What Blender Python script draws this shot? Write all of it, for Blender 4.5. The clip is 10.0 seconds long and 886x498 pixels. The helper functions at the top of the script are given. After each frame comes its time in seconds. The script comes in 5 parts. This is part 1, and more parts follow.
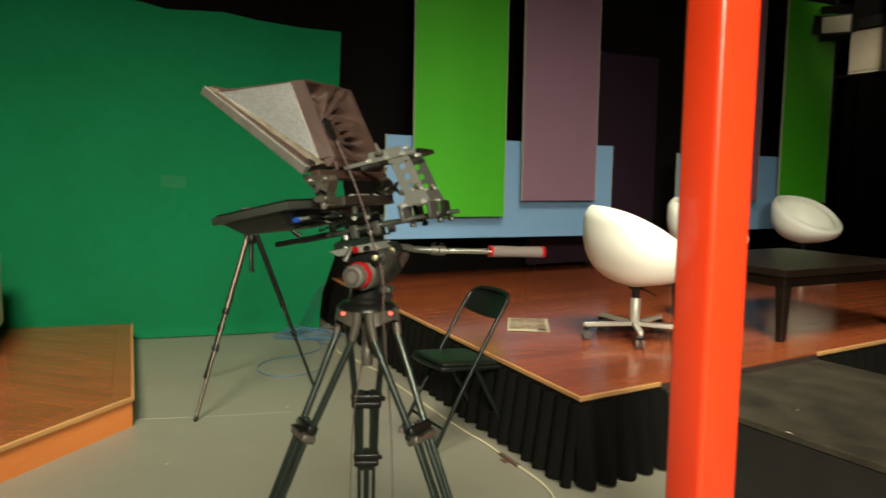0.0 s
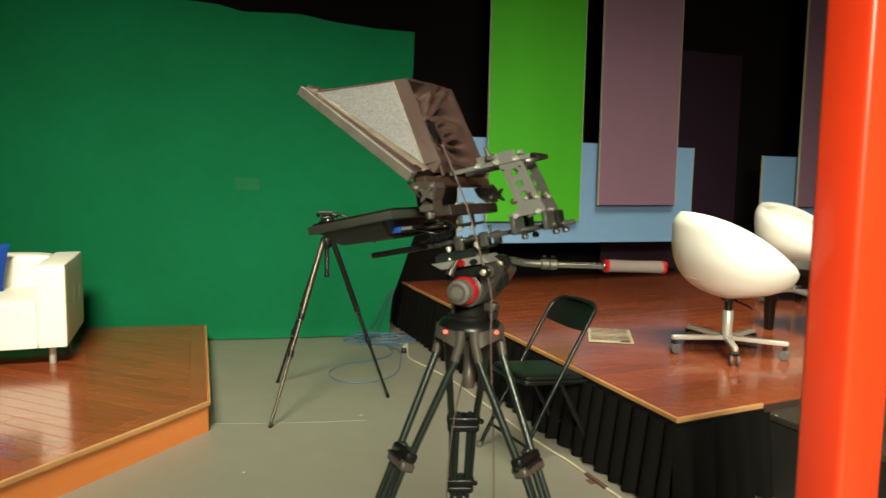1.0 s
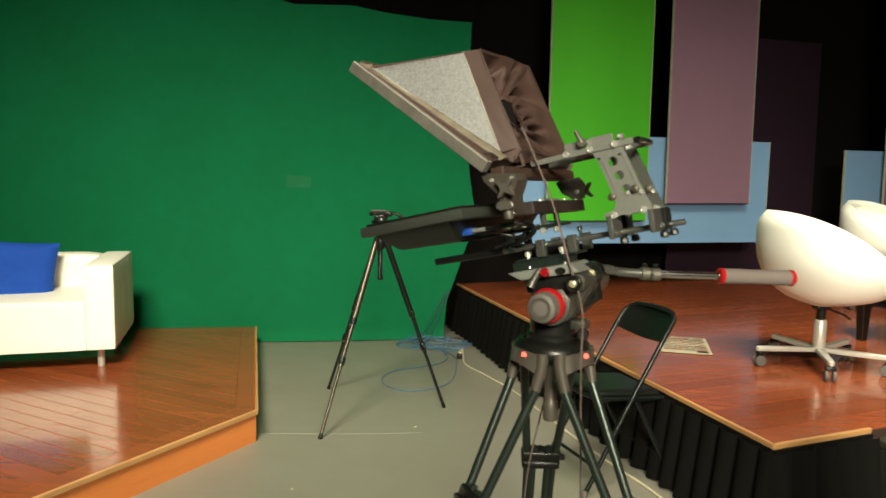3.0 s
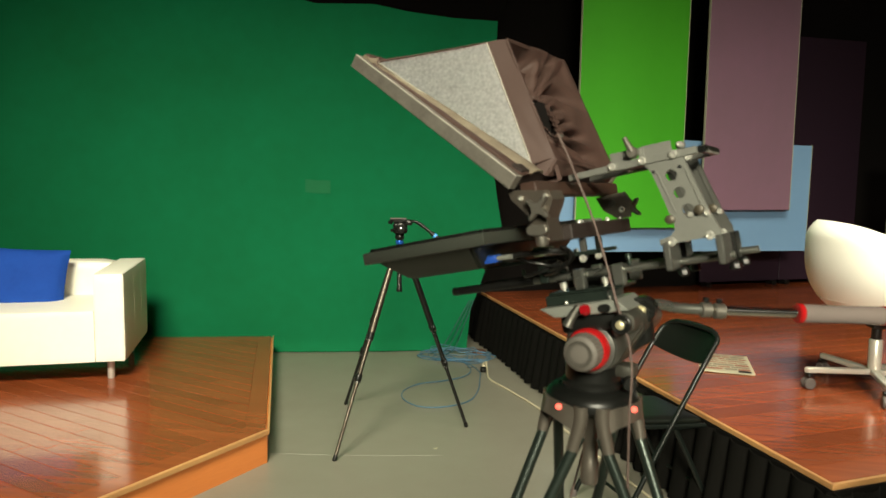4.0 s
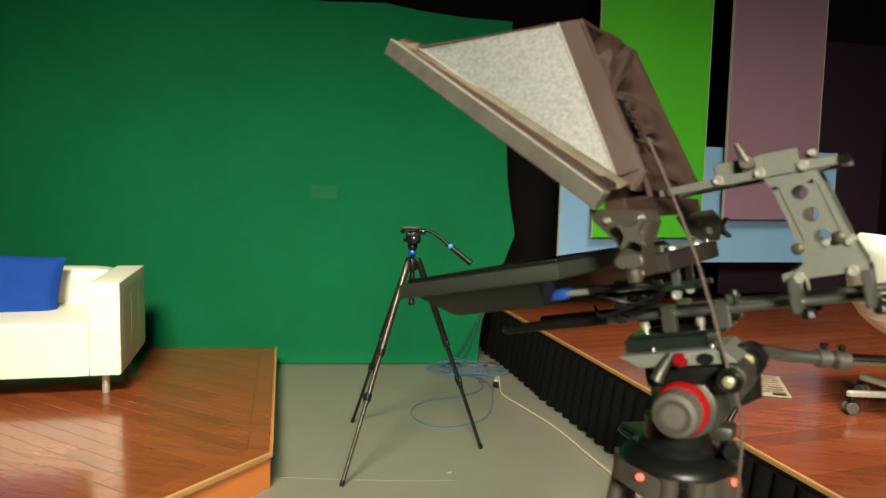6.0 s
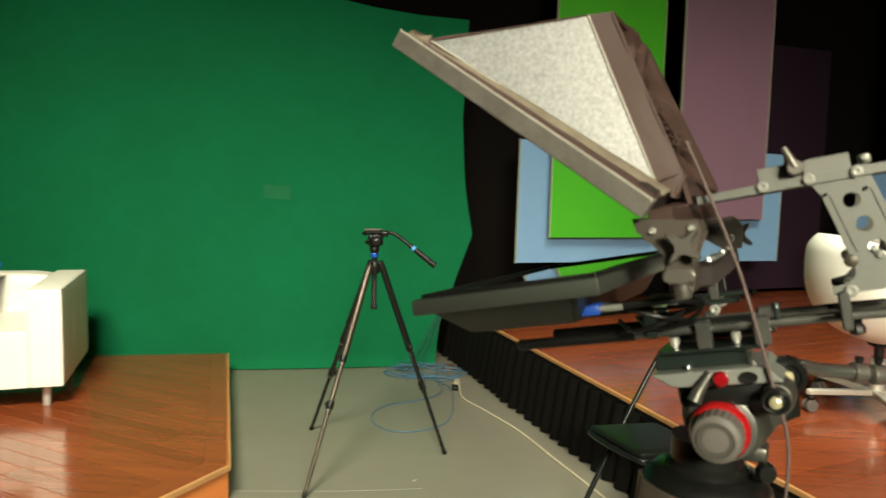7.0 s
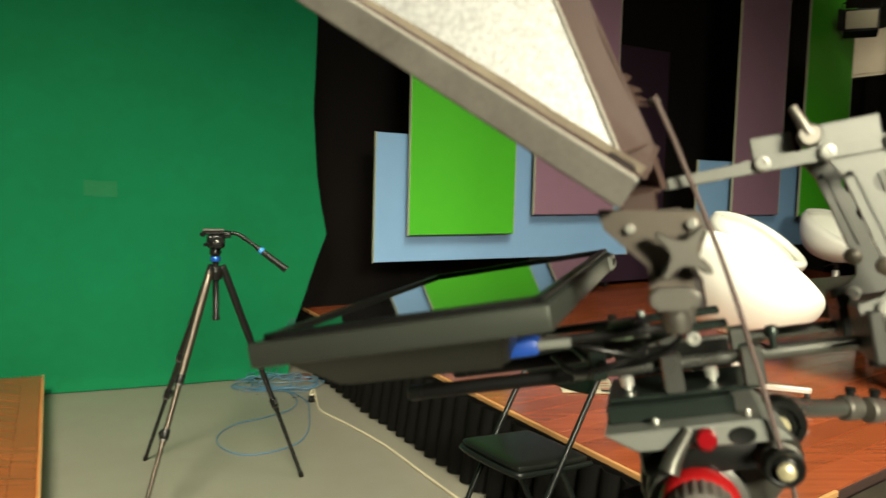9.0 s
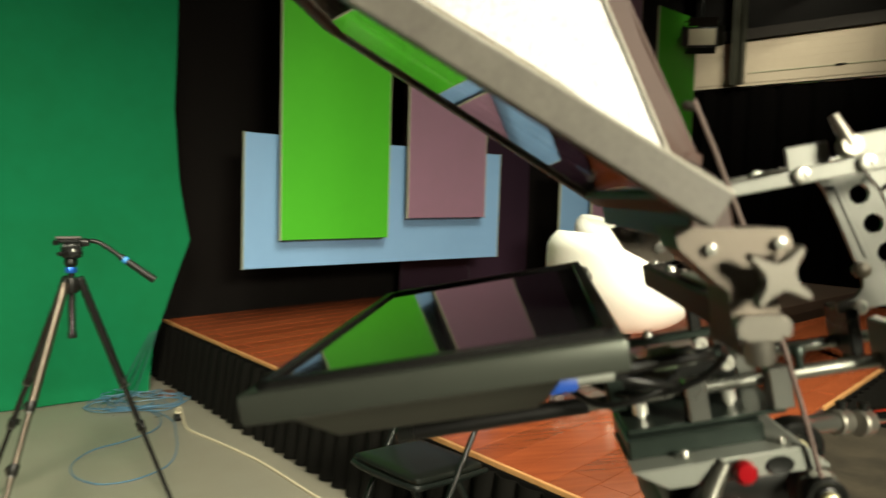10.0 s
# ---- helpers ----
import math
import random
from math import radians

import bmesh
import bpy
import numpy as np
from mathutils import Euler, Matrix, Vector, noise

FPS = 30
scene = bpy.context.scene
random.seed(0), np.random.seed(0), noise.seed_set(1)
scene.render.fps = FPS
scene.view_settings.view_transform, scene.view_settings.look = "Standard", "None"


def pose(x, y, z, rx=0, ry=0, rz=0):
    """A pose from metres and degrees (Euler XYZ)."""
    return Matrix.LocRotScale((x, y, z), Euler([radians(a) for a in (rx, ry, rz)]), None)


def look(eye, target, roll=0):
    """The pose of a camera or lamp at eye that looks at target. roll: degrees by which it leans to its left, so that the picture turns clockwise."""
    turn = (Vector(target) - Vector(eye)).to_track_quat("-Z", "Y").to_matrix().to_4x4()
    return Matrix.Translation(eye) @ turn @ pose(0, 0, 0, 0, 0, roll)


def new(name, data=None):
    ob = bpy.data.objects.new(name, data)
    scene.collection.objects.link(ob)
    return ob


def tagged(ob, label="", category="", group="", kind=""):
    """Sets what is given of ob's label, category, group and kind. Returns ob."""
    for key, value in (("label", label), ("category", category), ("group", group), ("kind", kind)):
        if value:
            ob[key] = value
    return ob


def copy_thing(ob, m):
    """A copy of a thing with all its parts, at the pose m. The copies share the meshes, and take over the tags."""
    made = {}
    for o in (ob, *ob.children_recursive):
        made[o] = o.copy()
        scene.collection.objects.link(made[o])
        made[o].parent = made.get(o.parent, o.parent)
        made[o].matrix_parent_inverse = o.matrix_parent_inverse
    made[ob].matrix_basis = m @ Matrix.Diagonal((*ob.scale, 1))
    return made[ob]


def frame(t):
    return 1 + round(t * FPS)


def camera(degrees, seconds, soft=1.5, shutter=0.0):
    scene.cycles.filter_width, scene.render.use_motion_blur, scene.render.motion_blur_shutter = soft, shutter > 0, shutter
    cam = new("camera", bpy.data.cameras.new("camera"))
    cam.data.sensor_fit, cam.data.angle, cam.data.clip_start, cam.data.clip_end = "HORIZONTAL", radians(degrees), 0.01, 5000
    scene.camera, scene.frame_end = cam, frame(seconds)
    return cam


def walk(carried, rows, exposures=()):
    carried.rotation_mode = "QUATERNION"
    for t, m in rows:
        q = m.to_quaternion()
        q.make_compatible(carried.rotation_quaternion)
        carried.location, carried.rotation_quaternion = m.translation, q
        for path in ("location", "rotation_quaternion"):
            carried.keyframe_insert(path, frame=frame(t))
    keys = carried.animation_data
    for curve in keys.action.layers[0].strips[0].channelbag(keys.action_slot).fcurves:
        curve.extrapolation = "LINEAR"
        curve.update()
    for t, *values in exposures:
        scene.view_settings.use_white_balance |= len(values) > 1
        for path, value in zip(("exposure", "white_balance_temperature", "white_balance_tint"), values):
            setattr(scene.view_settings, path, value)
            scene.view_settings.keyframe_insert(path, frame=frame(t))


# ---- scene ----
cam = camera(63.1, 10.0, 1.5, 0.7)
cam.data.dof.use_dof, cam.data.dof.focus_distance, cam.data.dof.aperture_fstop = True, 3.3, 7.5
PATH = [
    (0, (0.025, -0.046, 1.361), (0.002, 1.944, 1.16), 0.7),
    (0.5, (-0.039, 0.03, 1.369), (-0.156, 2.017, 1.169), 0.8),
    (1, (-0.097, 0.098, 1.371), (-0.283, 2.08, 1.172), 0.9),
    (1.5, (-0.129, 0.145, 1.374), (-0.348, 2.123, 1.179), 0.8),
    (2, (-0.143, 0.183, 1.384), (-0.385, 2.158, 1.186), 0.8),
    (2.5, (-0.16, 0.263, 1.377), (-0.437, 2.234, 1.179), 0.7),
    (3, (-0.174, 0.362, 1.356), (-0.5, 2.325, 1.152), 0.7),
    (4.5, (-0.215, 0.667, 1.39), (-0.622, 2.616, 1.195), 0.9),
    (5, (-0.229, 0.703, 1.396), (-0.639, 2.651, 1.203), 1.0),
    (5.5, (-0.261, 0.75, 1.391), (-0.669, 2.698, 1.199), 1.1),
    (5.7, (-0.279, 0.769, 1.384), (-0.685, 2.718, 1.198), 1.2),
    (6.8, (-0.399, 0.844, 1.398), (-0.702, 2.812, 1.207), 1.2),
    (7, (-0.411, 0.858, 1.392), (-0.662, 2.833, 1.206), 1.3),
    (7.5, (-0.425, 0.907, 1.381), (-0.565, 2.894, 1.196), 1.2),
    (8, (-0.422, 0.985, 1.371), (-0.461, 2.976, 1.185), 1.1),
    (8.5, (-0.426, 1.07, 1.367), (-0.374, 3.061, 1.18), 1.0),
    (9, (-0.449, 1.145, 1.375), (-0.295, 3.13, 1.191), 1.2),
    (9.5, (-0.493, 1.208, 1.373), (-0.171, 3.174, 1.197), 1.3),
    (10, (-0.547, 1.245, 1.378), (-0.011, 3.164, 1.21), 1.5),
]
walk(cam, [(t, look(eye, target, roll)) for t, eye, target, roll in PATH],
     exposures=((0, -0.33), (1.0, -0.22), (2.5, -0.16), (5.5, -0.20), (7.5, -0.11), (9.0, 0.05), (10.0, 0.09)))

# ---- light ----
world = bpy.data.worlds.new("studio_air")
scene.world = world
world.use_nodes = True
world.node_tree.nodes["Background"].inputs[0].default_value = (1.0, 0.93, 0.82, 1)
world.node_tree.nodes["Background"].inputs[1].default_value = 0.003


def ceiling_lamp(x, y, z, sx, sy, watts, target, spread, colour=(1.0, 0.94, 0.72)):
    d = bpy.data.lights.new("studio_lamp", "AREA")
    d.shape, d.size, d.size_y, d.energy, d.color, d.spread = "RECTANGLE", sx, sy, watts, colour, radians(spread)
    ob = new("studio_lamp", d)
    ob.matrix_world = look((x, y, z), target)
    return ob


ceiling_lamp(0.8, -2.6, 2.9, 1.3, 0.7, 101, (0.9, 4.0, 0.05), 64)      # key bank behind the camera
ceiling_lamp(1.4, 2.4, 4.6, 2.2, 1.6, 104, (1.8, 4.9, 0.3), 78)      # over the stage
ceiling_lamp(-1.3, 0.2, 4.3, 1.4, 0.9, 104, (-2.7, 4.4, 0.15), 66)    # over the sofa
ceiling_lamp(4.0, 5.6, 4.7, 0.8, 0.6, 15, (5.7, 8.8, 3.25), 44)      # towards the side wall


# ---- materials ----
def mat(name, colour, rough=0.6, metal=0.0, second=None, scale=6.0, mix=0.5, bump=0.0, bump_scale=None,
        stretch=(1, 1, 1), turn=0.0, spec=0.5, coat=0.0, sheen=0.0, rand=0.0, emit=0.0, detail=6.0, rough_var=0.0):
    m = bpy.data.materials.new(name)
    m.use_nodes = True
    nt = m.node_tree
    b = nt.nodes["Principled BSDF"]
    b.inputs["Roughness"].default_value, b.inputs["Metallic"].default_value = rough, metal
    b.inputs["Specular IOR Level"].default_value = spec
    b.inputs["Coat Weight"].default_value, b.inputs["Coat Roughness"].default_value = coat, 0.08
    b.inputs["Sheen Weight"].default_value = sheen
    co = nt.nodes.new("ShaderNodeTexCoord")
    mp = nt.nodes.new("ShaderNodeMapping")
    mp.inputs["Scale"].default_value = stretch
    mp.inputs["Rotation"].default_value = (0, 0, radians(turn))
    nt.links.new(co.outputs["Object"], mp.inputs["Vector"])
    n1 = nt.nodes.new("ShaderNodeTexNoise")
    n1.inputs["Scale"].default_value, n1.inputs["Detail"].default_value = scale, detail
    nt.links.new(mp.outputs[0], n1.inputs["Vector"])
    n2 = nt.nodes.new("ShaderNodeTexNoise")
    n2.inputs["Scale"].default_value, n2.inputs["Detail"].default_value = scale * 9, 4.0
    nt.links.new(mp.outputs[0], n2.inputs["Vector"])
    add = nt.nodes.new("ShaderNodeMath")
    add.operation = "MULTIPLY_ADD"
    add.inputs[1].default_value = 0.4
    nt.links.new(n2.outputs["Fac"], add.inputs[0])
    nt.links.new(n1.outputs["Fac"], add.inputs[2])
    ramp = nt.nodes.new("ShaderNodeMapRange")
    ramp.inputs["From Min"].default_value, ramp.inputs["From Max"].default_value = 0.45, 0.95
    ramp.inputs["To Max"].default_value = mix
    nt.links.new(add.outputs[0], ramp.inputs["Value"])
    blend = nt.nodes.new("ShaderNodeMix")
    blend.data_type = "RGBA"
    second = second or tuple(c * 0.75 for c in colour)
    blend.inputs[6].default_value, blend.inputs[7].default_value = (*colour, 1), (*second, 1)
    nt.links.new(ramp.outputs[0], blend.inputs[0])
    out = blend.outputs[2]
    if rand:
        inf = nt.nodes.new("ShaderNodeObjectInfo")
        hsv = nt.nodes.new("ShaderNodeHueSaturation")
        r2 = nt.nodes.new("ShaderNodeMapRange")
        r2.inputs["To Min"].default_value, r2.inputs["To Max"].default_value = 1 - rand, 1 + rand
        nt.links.new(inf.outputs["Random"], r2.inputs["Value"])
        nt.links.new(r2.outputs[0], hsv.inputs["Value"])
        nt.links.new(out, hsv.inputs["Color"])
        out = hsv.outputs[0]
    nt.links.new(out, b.inputs["Base Color"])
    if rough_var:
        rr = nt.nodes.new("ShaderNodeMapRange")
        rr.inputs["From Min"].default_value, rr.inputs["From Max"].default_value = 0.3, 0.7
        rr.inputs["To Min"].default_value, rr.inputs["To Max"].default_value = rough - rough_var, rough + rough_var
        nt.links.new(n1.outputs["Fac"], rr.inputs["Value"])
        nt.links.new(rr.outputs[0], b.inputs["Roughness"])
    if bump:
        bp = nt.nodes.new("ShaderNodeBump")
        bp.inputs["Strength"].default_value, bp.inputs["Distance"].default_value = bump, 0.002
        n3 = nt.nodes.new("ShaderNodeTexNoise")
        n3.inputs["Scale"].default_value = bump_scale or scale * 20
        nt.links.new(mp.outputs[0], n3.inputs["Vector"])
        nt.links.new(n3.outputs["Fac"], bp.inputs["Height"])
        nt.links.new(bp.outputs[0], b.inputs["Normal"])
    if emit:
        b.inputs["Emission Color"].default_value = (*colour, 1)
        b.inputs["Emission Strength"].default_value = emit
    return m


M_CONCRETE = mat("painted_concrete", (0.205, 0.197, 0.158), 0.34, second=(0.168, 0.156, 0.122), scale=0.8, mix=0.8, bump=0.15, bump_scale=60, rough_var=0.08)
M_GREEN_CLOTH = mat("green_screen_cloth", (0.0034, 0.146, 0.057), 0.9, second=(0.0032, 0.112, 0.038), scale=1.1, mix=0.9, bump=0.25, bump_scale=500, spec=0.15)
M_BLACK_CLOTH = mat("black_drape_cloth", (0.0026, 0.0016, 0.0012), 0.95, scale=3, bump=0.2, bump_scale=300, spec=0.2)
M_VELVET = mat("black_velour_drape", (0.0012, 0.0010, 0.0009), 1.0, scale=5, bump=0.1, bump_scale=300, spec=0.05)
M_SKIRT = mat("black_skirt_cloth", (0.0033, 0.0031, 0.0024), 0.9, scale=5, bump=0.2, bump_scale=300, spec=0.10)
M_STAGE = mat("cherry_laminate", (0.27, 0.066, 0.023), 0.20, second=(0.15, 0.033, 0.012), scale=2.2, mix=0.8, stretch=(1, 14, 1), turn=-31, rand=0.16, bump=0.02, bump_scale=60, rough_var=0.05, spec=0.5, coat=0.18)
M_PLAT = mat("oak_red_laminate", (0.255, 0.060, 0.017), 0.20, second=(0.14, 0.034, 0.011), scale=2.2, mix=0.8, stretch=(1, 14, 1), turn=19, rand=0.16, bump=0.02, bump_scale=60, rough_var=0.05, spec=0.5, coat=0.36)
M_GAP = mat("floor_underlay", (0.03, 0.012, 0.008), 0.8)
M_TRIM = mat("light_wood_edging", (0.50, 0.27, 0.10), 0.45, second=(0.36, 0.18, 0.07), scale=4, mix=0.8, bump=0.1)
M_FASCIA = mat("orange_wood_fascia", (0.66, 0.215, 0.052), 0.42, second=(0.54, 0.160, 0.036), scale=1.6, mix=0.8, stretch=(1, 1, 9), bump=0.05)
M_RED = mat("red_orange_paint", (0.80, 0.050, 0.011), 0.34, second=(0.70, 0.038, 0.009), scale=2, mix=0.6, bump=0.03, bump_scale=30, coat=0.5)
M_PGREEN = mat("lime_green_panel_paint", (0.047, 0.355, 0.007), 0.62, second=(0.038, 0.305, 0.006), scale=1.2, mix=0.6, bump=0.05, bump_scale=90)
M_PGREY = mat("mauve_grey_panel_paint", (0.206, 0.112, 0.168), 0.60, second=(0.162, 0.101, 0.130), scale=1.2, mix=0.6, bump=0.05, bump_scale=90)
M_PBLUE = mat("sky_blue_panel_paint", (0.168, 0.315, 0.51), 0.62, second=(0.142, 0.275, 0.465), scale=1.2, mix=0.6, bump=0.05, bump_scale=90)
M_PPURPLE = mat("dark_purple_panel_paint", (0.017, 0.005, 0.016), 0.6, scale=1.2, bump=0.05)
M_PEDGE = mat("cream_board_edge", (0.36, 0.38, 0.26), 0.7, scale=8)
M_BLACKWALL = mat("black_wall_paint", (0.006, 0.0055, 0.005), 0.9, scale=2, spec=0.2)
M_BEIGE = mat("cream_wall_panel", (0.50, 0.43, 0.32), 0.7, second=(0.38, 0.31, 0.235), scale=2, bump=0.1)
M_BOXTOP = mat("scuffed_black_deck", (0.010, 0.009, 0.0065), 0.50, second=(0.048, 0.039, 0.026), scale=4.5, mix=1.0, bump=0.3, bump_scale=80)
M_BOXSIDE = mat("black_painted_ply", (0.0065, 0.006, 0.0055), 0.6, second=(0.016, 0.0145, 0.012), scale=7, mix=0.5, bump=0.15)
M_WHITE_LEATHER = mat("ivory_leather", (0.87, 0.84, 0.73), 0.45, second=(0.81, 0.77, 0.65), scale=3, mix=0.6, bump=0.15, bump_scale=220)
M_WHITE_SHELL = mat("white_leatherette", (0.89, 0.90, 0.82), 0.42, second=(0.83, 0.83, 0.74), scale=4, mix=0.5, bump=0.12, bump_scale=260)
M_BLUE_CLOTH = mat("royal_blue_cotton", (0.008, 0.060, 0.34), 0.85, second=(0.006, 0.042, 0.26), scale=5, mix=0.7, bump=0.3, bump_scale=300, spec=0.25)
M_CHROME = mat("brushed_aluminium", (0.60, 0.58, 0.52), 0.38, 0.45, scale=20, mix=0.3, rough_var=0.06)
M_STEEL = mat("polished_steel", (0.65, 0.63, 0.6), 0.16, 1.0, scale=20, mix=0.3)
M_ESPRESSO = mat("espresso_table_wood", (0.011, 0.0065, 0.0045), 0.34, spec=0.20, second=(0.006, 0.0036, 0.0024), scale=3, mix=0.8, stretch=(1, 8, 1), bump=0.05)
M_BLACKTUBE = mat("black_enamel_tube", (0.006, 0.008, 0.007), 0.30, spec=0.25, scale=10, mix=0.4)
M_VINYL = mat("black_vinyl", (0.005, 0.0065, 0.005), 0.38, spec=0.3, scale=8, bump=0.15, bump_scale=250)
M_BLACKPLASTIC = mat("black_plastic", (0.005, 0.005, 0.0046), 0.40, spec=0.30, second=(0.008, 0.0078, 0.007), scale=9, bump=0.1, bump_scale=200)
M_RUBBER = mat("grey_rubber", (0.10, 0.085, 0.08), 0.7, scale=9, bump=0.2)
M_PAPER = mat("newsprint_paper", (0.42, 0.39, 0.28), 0.85, scale=10, mix=0.4)
M_INK = mat("newsprint_ink", (0.25, 0.21, 0.155), 0.85, scale=10)
M_INKRED = mat("newsprint_red_ink", (0.30, 0.135, 0.09), 0.85, scale=10)
M_BLUECABLE = mat("blue_network_cable", (0.06, 0.155, 0.25), 0.45, scale=10)
M_WHITECABLE = mat("cream_power_cable", (0.46, 0.41, 0.29), 0.5, scale=10)


# ---- mesh helpers ----
def part(name, bm, material, parent=None, label="", smooth=True):
    bmesh.ops.recalc_face_normals(bm, faces=bm.faces)
    me = bpy.data.meshes.new(name)
    bm.to_mesh(me)
    bm.free()
    me.materials.append(material)
    if smooth:
        me.shade_smooth()
        me.set_sharp_from_angle(angle=radians(38))
    ob = new(name, me)
    if parent is not None:
        ob.parent = parent
    if label:
        ob["label"] = label
    return ob


def thing(name, label, category, m=None, group="", kind=""):
    ob = new(name)
    ob.empty_display_size = 0.1
    ob.matrix_world = m or Matrix.Identity(4)
    return tagged(ob, label, category, group, kind)


def box(sx, sy, sz, x=0, y=0, z=0, bevel=0.0, seg=2, m=None, bm=None):
    """A box with rounded edges; x, y its middle and z its foot."""
    b = bmesh.new()
    bmesh.ops.create_cube(b, size=1.0)
    bmesh.ops.scale(b, vec=(sx, sy, sz), verts=b.verts)
    if bevel:
        bmesh.ops.bevel(b, geom=list(b.edges), offset=bevel, segments=seg, profile=0.5, affect="EDGES")
    bmesh.ops.translate(b, vec=(x, y, z + sz / 2), verts=b.verts)
    if m is not None:
        bmesh.ops.transform(b, matrix=m, verts=b.verts)
    return join(bm, b)


def join(bm, b):
    if bm is None:
        return b
    me = bpy.data.meshes.new("tmp")
    b.to_mesh(me)
    b.free()
    bm.from_mesh(me)
    bpy.data.meshes.remove(me)
    return bm


def prism(poly, z0, z1, bevel=0.0, bm=None, m=None, seg=1):
    """A straight prism over a polygon in plan."""
    b = bmesh.new()
    lo = [b.verts.new((x, y, z0)) for x, y in poly]
    hi = [b.verts.new((x, y, z1)) for x, y in poly]
    b.faces.new(lo[::-1])
    b.faces.new(hi)
    for i in range(len(poly)):
        j = (i + 1) % len(poly)
        b.faces.new((lo[i], lo[j], hi[j], hi[i]))
    if bevel:
        bmesh.ops.bevel(b, geom=list(b.edges), offset=bevel, segments=seg, profile=0.5, affect="EDGES")
    if m is not None:
        bmesh.ops.transform(b, matrix=m, verts=b.verts)
    return join(bm, b)


def tube(pts, r, seg=12, bm=None, ends=None):
    """A round bar along points; ends: radii at both ends where it tapers."""
    b = bm or bmesh.new()
    pts = [Vector(p) for p in pts]
    rings, side = [], None
    for i, p in enumerate(pts):
        d = (pts[min(i + 1, len(pts) - 1)] - pts[max(i - 1, 0)]).normalized()
        if side is None:
            side = d.orthogonal().normalized()
        side = (side - d * side.dot(d)).normalized()
        up = d.cross(side)
        k = i / (len(pts) - 1)
        rr = r if ends is None else ends[0] * (1 - k) + ends[1] * k
        rings.append([b.verts.new(p + (side * math.cos(a) + up * math.sin(a)) * rr) for a in (2 * math.pi * j / seg for j in range(seg))])
    for a, c in zip(rings, rings[1:]):
        for j in range(seg):
            b.faces.new((a[j], a[(j + 1) % seg], c[(j + 1) % seg], c[j]))
    b.faces.new(rings[0][::-1])
    b.faces.new(rings[-1])
    return b


def curve(pts, n=8):
    """Points of a smooth line through the given ones."""
    p = [Vector(q) for q in pts]
    p = [2 * p[0] - p[1]] + p + [2 * p[-1] - p[-2]]
    out = []
    for i in range(1, len(p) - 2):
        for j in range(n):
            t = j / n
            a, b, c, d = p[i - 1], p[i], p[i + 1], p[i + 2]
            out.append(0.5 * ((2 * b) + (c - a) * t + (2 * a - 5 * b + 4 * c - d) * t * t + (3 * b - a - 3 * c + d) * t ** 3))
    return out + [p[-2]]


def lathe(profile, seg=24, m=None, bm=None):
    """A turned body: profile of (radius, height) from foot to top."""
    b = bmesh.new()
    rings = []
    for r, z in profile:
        if r < 1e-5:
            rings.append([b.verts.new((0, 0, z))])
        else:
            rings.append([b.verts.new((r * math.cos(2 * math.pi * j / seg), r * math.sin(2 * math.pi * j / seg), z)) for j in range(seg)])
    for a, c in zip(rings, rings[1:]):
        for j in range(seg):
            k = (j + 1) % seg
            if len(a) == 1 and len(c) > 1:
                b.faces.new((a[0], c[k], c[j]))
            elif len(c) == 1 and len(a) > 1:
                b.faces.new((a[j], a[k], c[0]))
            elif len(a) > 1:
                b.faces.new((a[j], a[k], c[k], c[j]))
    if len(rings[0]) > 1:
        b.faces.new(rings[0][::-1])
    if len(rings[-1]) > 1:
        b.faces.new(rings[-1])
    if m is not None:
        bmesh.ops.transform(b, matrix=m, verts=b.verts)
    return join(bm, b)


def sheet(nu, nv, f, thick=0.0, wrap=False, bm=None):
    """A grid surface f(u, v), u and v from 0 to 1, with a thickness."""
    b = bmesh.new()
    g = [[b.verts.new(f(i / nu, j / nv)) for j in range(nv + 1)] for i in range(nu if wrap else nu + 1)]
    n = len(g)
    for i in range(nu):
        for j in range(nv):
            b.faces.new((g[i][j], g[(i + 1) % n][j], g[(i + 1) % n][j + 1], g[i][j + 1]))
    if thick:
        bmesh.ops.recalc_face_normals(b, faces=b.faces)
        bmesh.ops.solidify(b, geom=list(b.faces), thickness=thick)
    return join(bm, b)


def axis(p, d):
    """The pose at p whose z axis points along d."""
    return Matrix.Translation(p) @ Vector(d).to_track_quat("Z", "Y").to_matrix().to_4x4()


def clip(poly, a, b):
    """The part of a convex polygon to the left of the line from a to b."""
    out = []
    side = lambda p: (b[0] - a[0]) * (p[1] - a[1]) - (b[1] - a[1]) * (p[0] - a[0])
    for i, p in enumerate(poly):
        q = poly[(i + 1) % len(poly)]
        sp, sq = side(p), side(q)
        if sp >= 0:
            out.append(p)
        if sp * sq < 0:
            k = sp / (sp - sq)
            out.append((p[0] + (q[0] - p[0]) * k, p[1] + (q[1] - p[1]) * k))
    return out


def inside(poly, area):
    for i in range(len(area)):
        poly = clip(poly, area[i], area[(i + 1) % len(area)]) if poly else poly
    return poly


